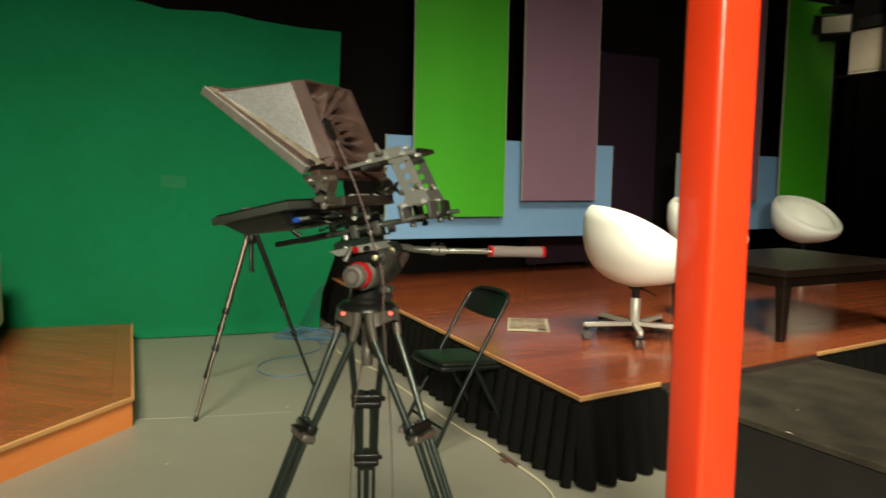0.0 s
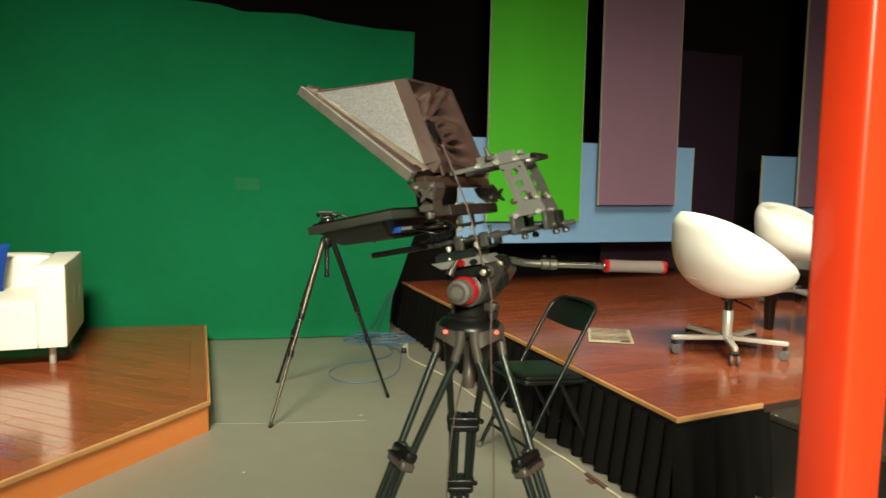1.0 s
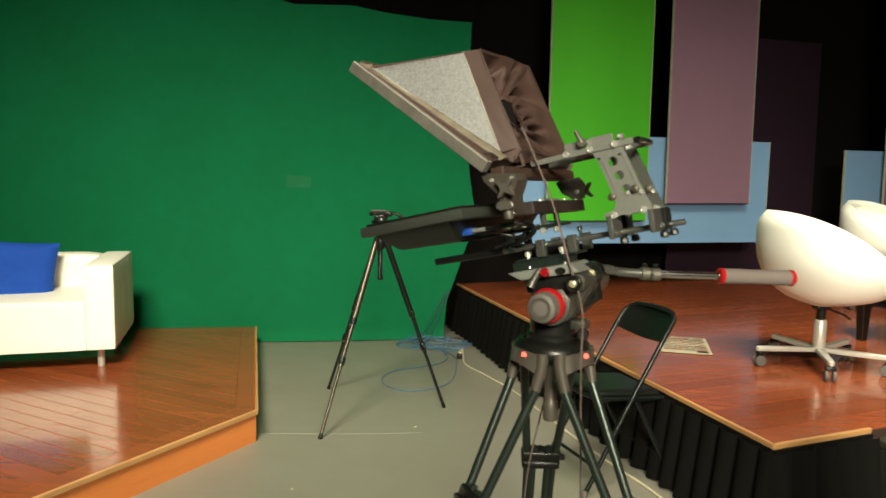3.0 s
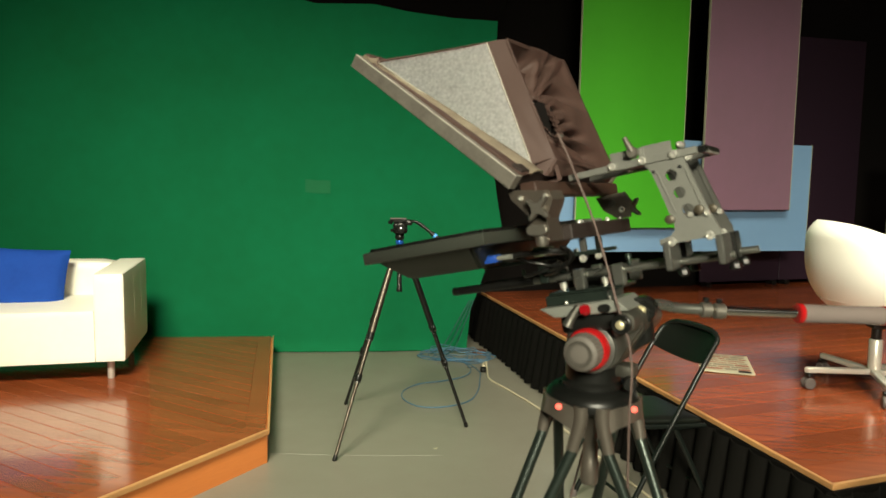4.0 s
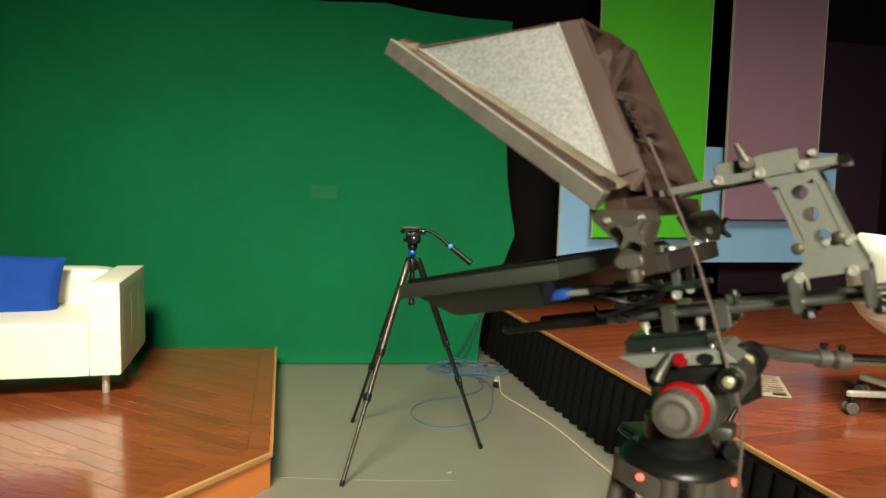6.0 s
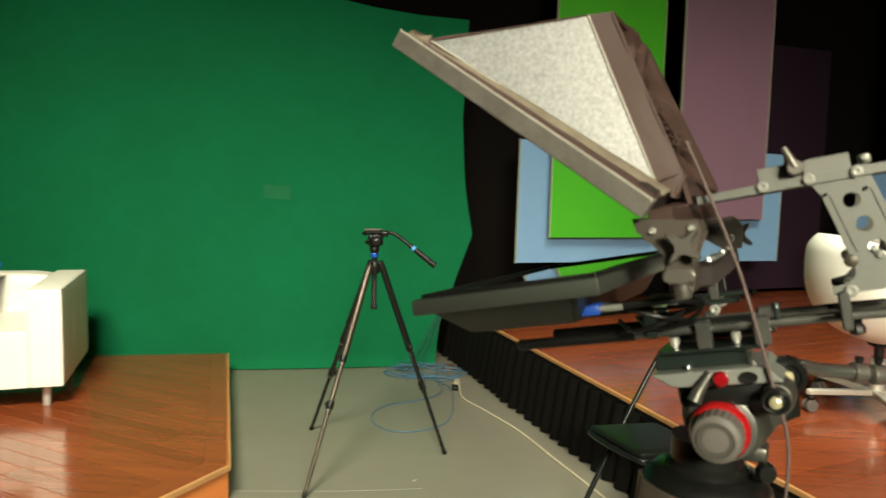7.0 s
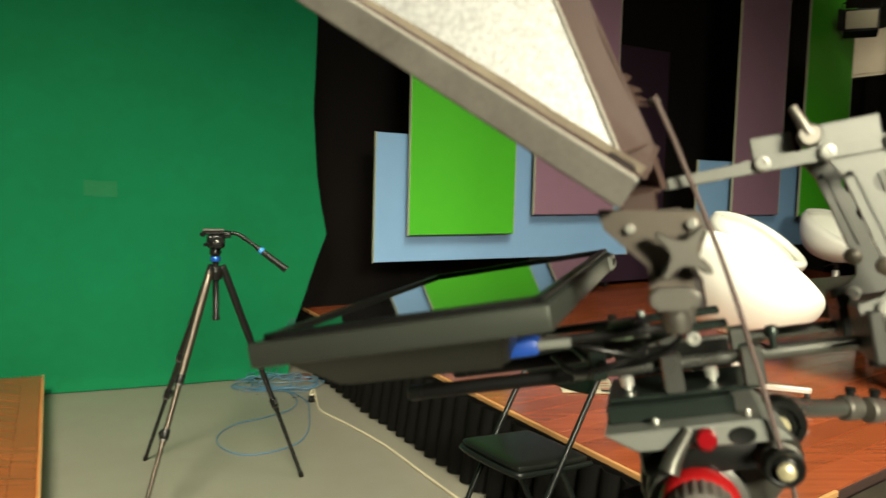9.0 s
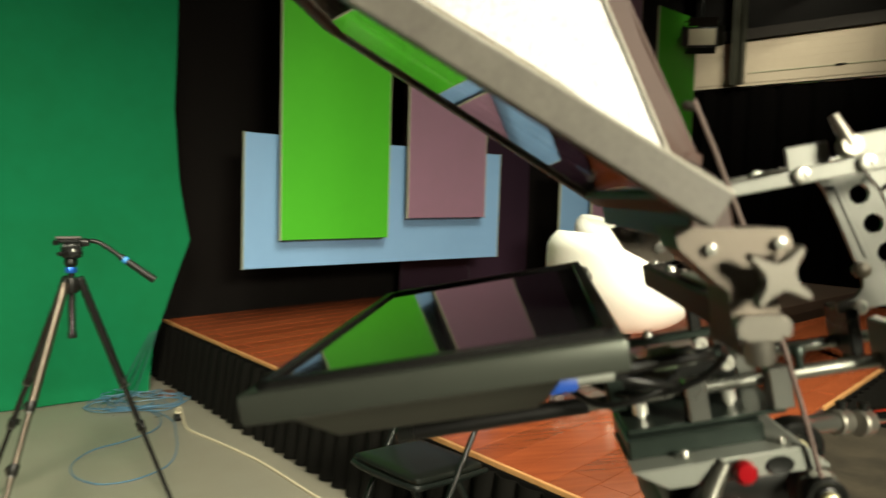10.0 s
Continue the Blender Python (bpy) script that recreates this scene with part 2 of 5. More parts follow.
def planks(parent, material, area, ang, width, z0, z1, lengths, seed, name="plank"):
    """Floorboards laid at an angle over a convex area (anticlockwise), each board its own piece."""
    rng = random.Random(seed)
    c, s = math.cos(radians(ang)), math.sin(radians(ang))
    loc = [(x * c + y * s, -x * s + y * c) for x, y in area]
    u0, u1 = min(p[0] for p in loc), max(p[0] for p in loc)
    v0, v1 = min(p[1] for p in loc), max(p[1] for p in loc)
    v = v0
    while v < v1:
        q = u0 - rng.uniform(0, lengths[1])
        while q < u1:
            length = rng.uniform(*lengths)
            g = 0.0009
            r = inside([(q + g, v + g), (q + length - g, v + g), (q + length - g, v + width - g), (q + g, v + width - g)], loc)
            if len(r) > 2:
                cx, cy = sum(p[0] for p in r) / len(r), sum(p[1] for p in r) / len(r)
                if abs(sum(r[i][0] * r[(i + 1) % len(r)][1] - r[(i + 1) % len(r)][0] * r[i][1] for i in range(len(r)))) > 0.004:
                    low = [(x * c - y * s, x * s + y * c) for x, y in r]
                    k = 0.0012
                    ins = [(x + (cx - x) / max(abs(cx - x), 1e-6) * k, y + (cy - y) / max(abs(cy - y), 1e-6) * k) for x, y in r]
                    top = [(x * c - y * s, x * s + y * c) for x, y in ins]
                    b = bmesh.new()
                    L = [b.verts.new((x, y, z0)) for x, y in low]
                    H = [b.verts.new((x, y, z1 - 0.001)) for x, y in low]
                    T = [b.verts.new((x, y, z1)) for x, y in top]
                    b.faces.new(T)
                    for i in range(len(L)):
                        j = (i + 1) % len(L)
                        b.faces.new((L[i], L[j], H[j], H[i]))
                        b.faces.new((H[i], H[j], T[j], T[i]))
                    part(name, b, material, parent, smooth=False)
            q += length
        v += width


# ---- the room ----
U, N = Vector((0.885, 0.466, 0)), Vector((0.466, -0.885, 0))   # along the backdrop, and out of it towards the room
BL = Vector((-1.09, 6.65, 0))                                  # where the stage meets the backdrop
WALL = Matrix.Translation(BL) @ Matrix.Rotation(math.atan2(0.466, 0.885), 4, "Z")   # x along the backdrop, -y out of it
STAGE_Z, PLAT_Z = 0.40, 0.163

floor = tagged(part("floor", box(17, 17, 0.2, 1, 2.6, -0.2), M_CONCRETE), "grey-green painted concrete studio floor with scuffs", "floor", kind="structure")
part("paint_scratch", tube(curve([(-1.86, 3.79, 0), (-1.62, 3.83, 0), (-1.38, 3.87, 0), (-1.1, 3.93, 0), (-0.88, 3.99, 0)], 6), 0.0010, 6), mat("pale_scratch", (0.26, 0.265, 0.225), 0.6), floor, "thin pale scratch in the floor paint")
for nm, sx, sy, x, y in (("wall_west", 0.2, 17, -7.6, 2.6), ("wall_east", 0.2, 17, 9.6, 2.6), ("wall_south", 17, 0.2, 1, -6.0), ("wall_north", 17, 0.2, 1, 11.2)):
    tagged(part(nm, box(sx, sy, 5.2, x, y, 0.0), M_BLACKWALL), "black painted studio wall", "wall", kind="structure")
tagged(part("ceiling", box(17.2, 17.4, 0.2, 1, 2.6, 5.2), M_BLACKWALL), "black painted studio ceiling", "ceiling", kind="structure")

# black drape behind the stage, in soft vertical folds
def backdrop_face(u, v):
    s = -2.2 + u * 9.4
    fold = 0.010 * math.sin(s * 6.0) + 0.007 * math.sin(s * 15 + 1.3) + 0.02 * noise.noise((s * 2.5, v * 0.8, 0))
    return WALL @ Vector((s, 0.10 + fold, 0.01 + v * 4.9))


tagged(part("backdrop_curtain", sheet(300, 8, backdrop_face, 0.006), M_BLACK_CLOTH), "black stage drape hanging in soft folds behind the stage", "curtain")

# right-hand wall: cream boarding above, black drape below a rail
EAST = WALL @ Matrix.Translation((7.2, 0, 0)) @ Matrix.Rotation(radians(-90), 4, "Z")   # x out along the wall towards the room
b = box(9.0, 0.12, 5.2, 4.5, 0.25, 0, m=EAST)
tagged(part("wall_side", b, M_BLACKWALL), "black painted side wall of the studio", "wall", kind="structure")
siding = tagged(part("wall_boarding", box(9.0, 0.03, 0.06, 4.5, 0.165, 2.78, m=EAST), M_BEIGE), "cream boarded upper wall with joint lines", "wall panel", kind="structure")
for i in range(6):
    for j in range(4):
        part("board", box(2.238, 0.02, 0.0893, 1.13 + 2.24 * j, 0.15, 2.842 + 0.0895 * i, 0.0008, 1, m=EAST), M_BEIGE, siding, smooth=False)
part("top_beam", box(9.0, 0.10, 0.14, 4.5, 0.13, 3.385, 0.006, 1, m=EAST), mat("dark_brown_beam", (0.013, 0.010, 0.007), 0.7, scale=3), siding, "dark beam along the top of the boarding")
part("conduit", tube([EAST @ Vector((0.8, 0.132, 2.965)), EAST @ Vector((8.8, 0.132, 2.965))], 0.006, 6), M_PEDGE, siding)
for k in range(7):
    part("clip", box(0.11, 0.02, 0.022, 1.9 + 0.95 * k, 0.128, 2.955, 0.004, 1, m=EAST), M_BLACKPLASTIC, siding, "small dark fitting")


def side_drape(u, v):
    s = 0.02 + u * 8.6
    return EAST @ Vector((s, 0.03 + 0.03 * math.sin(s * 17) + 0.02 * math.sin(s * 31 + 2), 0.01 + v * 2.74))


tagged(part("side_curtain", sheet(260, 6, side_drape, 0.006), M_VELVET), "black floor-length drape below a metal rail", "curtain")
tagged(part("curtain_rail", tube([EAST @ Vector((-0.1, 0.03, 2.77)), EAST @ Vector((8.6, 0.03, 2.77))], 0.02, 10), M_STEEL), "long steel curtain rail", "rail", kind="structure")

# green screen: a cloth sheet with a sagging upper hem and a pulled-in lower right corner
GS = Matrix.Translation((-2.556, 5.766, 0)) @ Matrix.Rotation(math.atan2(0.30, 0.954), 4, "Z")
EDGE = [(0.0, 1.488), (0.33, 1.518), (0.70, 1.648), (0.99, 1.758), (1.20, 1.718), (1.40, 1.688), (1.85, 1.658), (2.3, 1.678), (2.6, 1.688)]
HEM = [(-5.0, 2.86), (-1.0, 2.80), (0.10, 2.71), (0.30, 2.66), (0.74, 2.665), (1.0, 2.62), (1.35, 2.585), (1.72, 2.575)]


def table(rows, x):
    return float(np.interp(x, [r[0] for r in rows], [r[1] for r in rows]))


def screen_face(u, v):
    s = -4.2 + u * 5.9
    z = 0.004 + v * (table(HEM, s) - 0.004)
    right = table(EDGE, z)
    k = max(0.0, (s - 0.6) / 1.1)
    s = s + (right - 1.70) * k * k
    y = 0.018 * noise.noise((s * 1.3, z * 0.5, 2)) + 0.05 * noise.noise((s * 0.5, z * 0.3, 7))
    y += 0.02 * k * math.sin(s * 14 + z * 3) * (1 - v)
    y -= 0.03 * max(0, 1 - z / 0.06)
    return GS @ Vector((s, y, z))


screen = tagged(part("green_screen", sheet(180, 70, screen_face, 0.004), M_GREEN_CLOTH), "deep green chroma key cloth hung with a sagging hem", "backdrop cloth")
part("cord", tube([GS @ Vector((1.70, 0, 2.57)), GS @ Vector((1.85, 0.0, 3.1)), GS @ Vector((1.98, 0, 5.2))], 0.006, 8), M_SKIRT, screen, "dark cord")
for s in (-4.0, -2.4, -0.8, 0.5):
    part("cord", tube([GS @ Vector((s, 0, table(HEM, s) - 0.02)), GS @ Vector((s, 0, 5.2))], 0.005, 8), M_SKIRT, screen, "dark cord")
M_PATCH = mat("pale_green_tape", (0.0030, 0.134, 0.0475), 0.9, scale=8)
part("tape_patch", sheet(8, 6, lambda u, v: screen_face((0.22 + u * 0.19 + 4.2) / 5.9, (1.25 + 0.10 * v) / 2.69) + Vector((0.002, -0.006, 0)), 0.001), M_PATCH, screen, "pale green tape patch")
for s in (-1.35, 0.05, 1.30):
    part("seam", tube([screen_face((s + 4.2) / 5.9, k / 24) + Vector((0.0004, -0.0015, 0)) for k in range(25)], 0.0016, 5), M_GREEN_CLOTH, screen)
part("bottom_hem", tube([screen_face(k / 60, 0.0) + Vector((0, -0.004, 0.006)) for k in range(61)], 0.007, 6), M_GREEN_CLOTH, screen)

# ---- the hung panels ----
def hung_flat(name, label, material, s0, s1, z0, z1, d, thick=0.022, wires=True, group="coloured set flats", lean=0.0):
    t = thing(name, label, "set panel", WALL @ Matrix.Translation(((s0 + s1) / 2, -d, z0)) @ Matrix.Rotation(radians(lean), 4, "Y"), group)
    w, h = s1 - s0, z1 - z0
    part("face_board", box(w - 0.008, thick * 0.5, h - 0.008, 0, -thick * 0.75 + thick / 2, 0.004, 0.002, 1), material, t, smooth=False)
    for x in (-w / 2 + 0.001, w / 2 - 0.001):
        part("edge_strip", box(0.005, thick, h, x, 0, 0, 0.001, 1), M_PEDGE, t, "cream raw edge", smooth=False)
    part("back_frame", box(w - 0.03, thick * 0.4, h - 0.02, 0, thick * 0.25, 0.008), M_BLACKPLASTIC, t)
    if wires:
        for x in (-w * 0.35, w * 0.35):
            part("hanging_wire", tube([(x, 0, h - 0.05), (x, 0, 5.2 - z0)], 0.003, 6), M_STEEL, t)
    return t


def blue_panel(s0, s1, z0, z1, spots, lean=0.0):
    t = hung_flat("set_flat", "wide sky blue board fixed behind taller panels", M_PBLUE, s0, s1, z0, z1, 0.75, wires=False, lean=lean)
    for x, zz in spots:
        part("spacer_batten", box(0.3, 0.09, 0.05, x - (s0 + s1) / 2, -0.045, zz - z0), M_BLACKPLASTIC, t)
    return t


blue_panel(0.218, 2.656, 0.800, 1.696, ((0.9, 1.4), (1.95, 1.4)), 0.65)
blue_panel(3.537, 5.60, 0.80, 1.632, ((4.3, 1.4), (5.3, 1.4)))
hung_flat("set_flat", "tall lime green board hanging over a blue board", M_PGREEN, 0.44, 1.35, 1.000, 4.3, 0.84, lean=0.3)
hung_flat("set_flat", "tall mauve grey board hanging over a blue board", M_PGREY, 1.54, 2.388, 1.139, 4.3, 0.84)
hung_flat("set_flat", "tall mauve grey board hanging over a blue board", M_PGREY, 3.93, 4.66, 1.12, 4.3, 0.84)
hung_flat("set_flat", "lime green board hanging near the side wall", M_PGREEN, 5.01, 5.82, 1.10, 3.38, 0.84)
for s0, s1, z1 in ((2.10, 2.96, 2.72), (2.97, 3.83, 2.72)):
    t = thing("set_flat", "dark purple board standing against the black drape", "set panel", WALL @ Matrix.Translation(((s0 + s1) / 2, -0.10, STAGE_Z)), "coloured set flats")
    part("face_board", box(s1 - s0, 0.03, z1 - STAGE_Z - 0.04, 0, 0, 0.04, 0.003, 1), M_PPURPLE, t, smooth=False)
    for x in (-0.36, 0.36):
        part("foot", box(0.05, 0.10, 0.04, x, -0.01, 0, 0.004, 1), M_BLACKPLASTIC, t)

# ---- the stage ----
C = Vector((0.600, 3.048))
FRONT = Vector((0.8555, 0.518))
EXIT = C + FRONT * 5.3
bl2, br2 = BL.xy, (BL + U * 6.6).xy
STAGE = [tuple(C), tuple(EXIT), tuple(br2), tuple(bl2)]


def shrink(poly, k):
    """The polygon (anticlockwise) with every side moved in by k."""
    out = []
    n = len(poly)
    for i in range(n):
        p0, p1, p2 = Vector(poly[i - 1]), Vector(poly[i]), Vector(poly[(i + 1) % n])
        a, c = (p1 - p0).normalized(), (p2 - p1).normalized()
        na, nc = Vector((-a.y, a.x)), Vector((-c.y, c.x))
        bis = (na + nc).normalized()
        out.append(tuple(p1 + bis * k / max(0.2, bis.dot(na))))
    return out


stage = tagged(part("stage", prism(shrink(STAGE, 0.012), 0.0, STAGE_Z - 0.012), M_GAP, smooth=False), "low stage floored with glossy cherry-red boards", "stage", kind="structure")
BOX_L = Vector((1.029, 3.308))
BOX_R = BOX_L + FRONT * 1.25


def edging(poly_a, poly_b, w, z0, z1, parent, material=None):
    """A straight trim strip on the plan line a to b."""
    a, c = Vector(poly_a), Vector(poly_b)
    d = (c - a).normalized()
    nrm = Vector((-d.y, d.x))
    return part("edge_trim", prism([tuple(a), tuple(c), tuple(c + nrm * w), tuple(a + nrm * w)], z0, z1, 0.002), material or M_TRIM, parent, smooth=False)


edging(C, BOX_L, 0.014, STAGE_Z - 0.020, STAGE_Z + 0.001, stage)
edging(BOX_R, EXIT, 0.014, STAGE_Z - 0.020, STAGE_Z + 0.001, stage)
edging(bl2, C, 0.014, STAGE_Z - 0.020, STAGE_Z + 0.001, stage)


def skirt(a, b, label):
    a, b = Vector((*a, 0)), Vector((*b, 0))
    d = (b - a).normalized()
    out = Vector((d.y, -d.x, 0))
    length = (b - a).length

    def face(u, v):
        s = u * length
        k = s / 0.112
        w = 2 * abs(math.sin(math.pi * k + 1.1 * noise.noise((k * 0.45, 0, 3)))) ** 0.8 - 1
        low = 1 - v
        off = 0.012 + (0.014 + 0.022 * low) * (1 + w) * (0.9 + 0.3 * noise.noise((k * 0.35, 5, 0))) + 0.012 * low
        z = 0.010 + 0.008 * noise.noise((k * 0.6, 1, 0)) - 0.004 * w
        return a + d * (s + 0.006 * low * math.cos(2 * math.pi * k)) + out * off + Vector((0, 0, z + v * (STAGE_Z - 0.024 - z)))

    t = thing("stage_skirt", label, "stage skirt", None, "stage skirts")
    n = max(1, round(length / 0.95))
    for i in range(n):
        part("pleated_panel", sheet(max(12, int(length / n / 0.0075)), 8, lambda u, v, i=i: face((i + u) / n, v), 0.003), M_SKIRT, t)
    p, q = a + out * 0.006, b + out * 0.006
    part("top_band", prism([tuple(p.xy), tuple(q.xy), tuple((q - out * 0.005).xy), tuple((p - out * 0.005).xy)], STAGE_Z - 0.070, STAGE_Z - 0.022), M_SKIRT, t)
    return t


skirt(bl2, C + (C - bl2).normalized() * 0.03, "black pleated cloth skirt along the long stage edge")
skirt(C - FRONT * 0.03, BOX_L, "black pleated cloth skirt at the stage corner")
skirt(BOX_R, EXIT, "black pleated cloth skirt beyond the black riser")

# black riser standing against the stage
RIS = Matrix.Translation((*BOX_L, 0)) @ Matrix.Rotation(math.atan2(0.518, 0.8555), 4, "Z")
riser = thing("black_riser", "scuffed black plywood stage riser on the floor", "riser", RIS)
part("side_panel", box(1.22, 0.025, 0.33, 0.62, -0.03, 0.0, 0.002, 1), M_BOXSIDE, riser, smooth=False)
part("side_panel", box(1.22, 0.025, 0.33, 0.62, -2.44, 0.0, 0.002, 1), M_BOXSIDE, riser, smooth=False)
part("side_panel", box(0.025, 2.38, 0.33, 0.02, -1.235, 0.0, 0.002, 1), M_BOXSIDE, riser, smooth=False)
part("side_panel", box(0.025, 2.38, 0.33, 1.22, -1.235, 0.0, 0.002, 1), M_BOXSIDE, riser, smooth=False)
part("deck", box(1.24, 2.46, 0.03, 0.62, -1.235, 0.335, 0.004, 2), M_BOXTOP, riser, "scuffed black deck", smooth=False)
M_CHIP = mat("bare_wood_chip", (0.42, 0.36, 0.25), 0.8, scale=30)
for x, y, w, d in ((0.010, -0.060, 0.018, 0.007), (0.006, -0.660, 0.012, 0.034), (0.012, -1.28, 0.010, 0.022), (0.30, -0.50, 0.022, 0.005), (0.52, -0.92, 0.012, 0.006), (0.22, -1.05, 0.008, 0.010)):
    part("paint_chip", prism([(x - w / 2, y - d / 3), (x, y - d / 2), (x + w / 2, y), (x + w / 6, y + d / 2), (x - w / 3, y + d / 3)], 0.3648, 0.3658), M_CHIP, riser, "pale chip in the paint", smooth=False)

# ---- the sofa platform ----
FRc, BRc = Vector((-1.665, 3.706)), Vector((-2.512, 5.60))
FDIR = Vector((-0.328, -0.945))
FL = FRc + FDIR * 3.2
PLAT = [tuple(FL), tuple(FRc), tuple(BRc), (-6.3, 4.45), (-6.3, 0.6)]
plat = tagged(part("sofa_platform", prism(shrink(PLAT, 0.012), 0, PLAT_Z - 0.012), M_FASCIA, smooth=False), "low platform with glossy wood boards and an orange fascia", "platform", kind="structure")
edging(FL, FRc, 0.018, PLAT_Z - 0.022, PLAT_Z + 0.001, plat)
edging(FRc, BRc, 0.010, PLAT_Z - 0.012, PLAT_Z + 0.001, plat)
INNER = shrink(PLAT, 0.018)
BORD = shrink(PLAT, 0.115)

# ---- the red post ----
pm = Matrix.Translation((0.757, 1.985, 0)) @ Matrix.Rotation(radians(-20 + 45), 4, "Z")
post = thing("red_post", "square steel column painted bright red-orange", "column", pm)
part("shaft", box(0.142, 0.142, 5.19, 0, 0, 0.005, 0.016, 4), M_RED, post)
part("base_plate", box(0.24, 0.24, 0.012, 0, 0, 0.0, 0.003, 1), M_RED, post)

# ---- sofa ----
def cushioned(sx, sy, sz, x, y, z, r=0.03, puff=0.012, n=14):
    """An upholstered block with soft edges and slightly swollen faces."""
    b = bmesh.new()
    bmesh.ops.create_cube(b, size=1.0)
    bmesh.ops.subdivide_edges(b, edges=list(b.edges), cuts=n, use_grid_fill=True)
    for v in b.verts:
        p = v.co * 2
        q = Vector(((1 - p.y ** 2) * (1 - p.z ** 2), (1 - p.x ** 2) * (1 - p.z ** 2), (1 - p.x ** 2) * (1 - p.y ** 2)))
        c = Vector((p.x * sx / 2, p.y * sy / 2, p.z * sz / 2))
        core = Vector((max(-sx / 2 + r, min(sx / 2 - r, c.x)), max(-sy / 2 + r, min(sy / 2 - r, c.y)), max(-sz / 2 + r, min(sz / 2 - r, c.z))))
        e = c - core
        if e.length > 1e-6:
            c = core + e.normalized() * r
        for i in range(3):
            if abs(p[i]) > 0.999:
                c[i] += math.copysign(puff * q[i], p[i])
        v.co = c + Vector((x, y, z + sz / 2))
    return b


SOFA = Matrix.Translation((-2.823, 4.268, PLAT_Z)) @ Matrix.Rotation(radians(25.4), 4, "Z")   # front right corner; x to its right, y back
sofa = thing("sofa", "boxy ivory leather sofa on short steel legs", "sofa", SOFA)
W, D = 1.80, 0.84
part("seat", cushioned(W - 0.330, D - 0.06, 0.305, -W / 2, D / 2 - 0.028, 0.1155, 0.010, 0.003), M_WHITE_LEATHER, sofa)
part("backrest", cushioned(W - 0.35, 0.20, 0.52, -W / 2, D - 0.12, 0.115, 0.035, 0.01), M_WHITE_LEATHER, sofa)
for x in (-0.085, -W + 0.085):
    arm = part("armrest", cushioned(0.17, D, 0.52, x, D / 2, 0.115, 0.016, 0.004), M_WHITE_LEATHER, sofa)
    for yy in (0.30, 0.56):
        sx = 1 if x > -0.5 else -1
        part("seam", tube([(x + sx * 0.0835, yy, 0.16), (x + sx * 0.0875, yy, 0.38), (x + sx * 0.0835, yy, 0.61)], 0.003, 6), M_WHITE_LEATHER, arm)
for x in (-0.10, -W + 0.10):
    for yy in (0.09, D - 0.09):
        part("leg", lathe([(0.019, 0), (0.021, 0.004), (0.021, 0.12)], 16, Matrix.Translation((x, yy, 0))), M_CHROME, sofa, "round steel leg")


def pillow(sx, sy, t, seed, n=26):
    def half(sign):
        def f(u, v):
            x, y = u * 2 - 1, v * 2 - 1
            k = max(0.0, (1 - x ** 4) * (1 - y ** 4)) ** 0.45
            w = 0.010 * noise.noise((x * 2.5 + seed, y * 2.5, sign)) + 0.006 * noise.noise((x * 6, y * 6 + seed, sign))
            ex = 1 + 0.05 * (abs(x * y)) ** 2
            return Vector((x * sx / 2 * ex, sign * (t / 2 * k + w * k), y * sy / 2 * ex))
        return f
    b = sheet(n, n, half(1))
    b = sheet(n, n, half(-1), bm=b)
    bmesh.ops.remove_doubles(b, verts=b.verts, dist=0.0005)
    return b


cm = SOFA @ Matrix.Translation((-0.70, 0.45, 0.53)) @ Matrix.Rotation(radians(-16), 4, "X") @ Matrix.Rotation(radians(4), 4, "Y")
cushion = part("cushion", pillow(0.56, 0.42, 0.15, 3), M_BLUE_CLOTH)
cushion.matrix_world = cm
tagged(cushion, "royal blue cotton cushion leaning on the white sofa", "cushion")

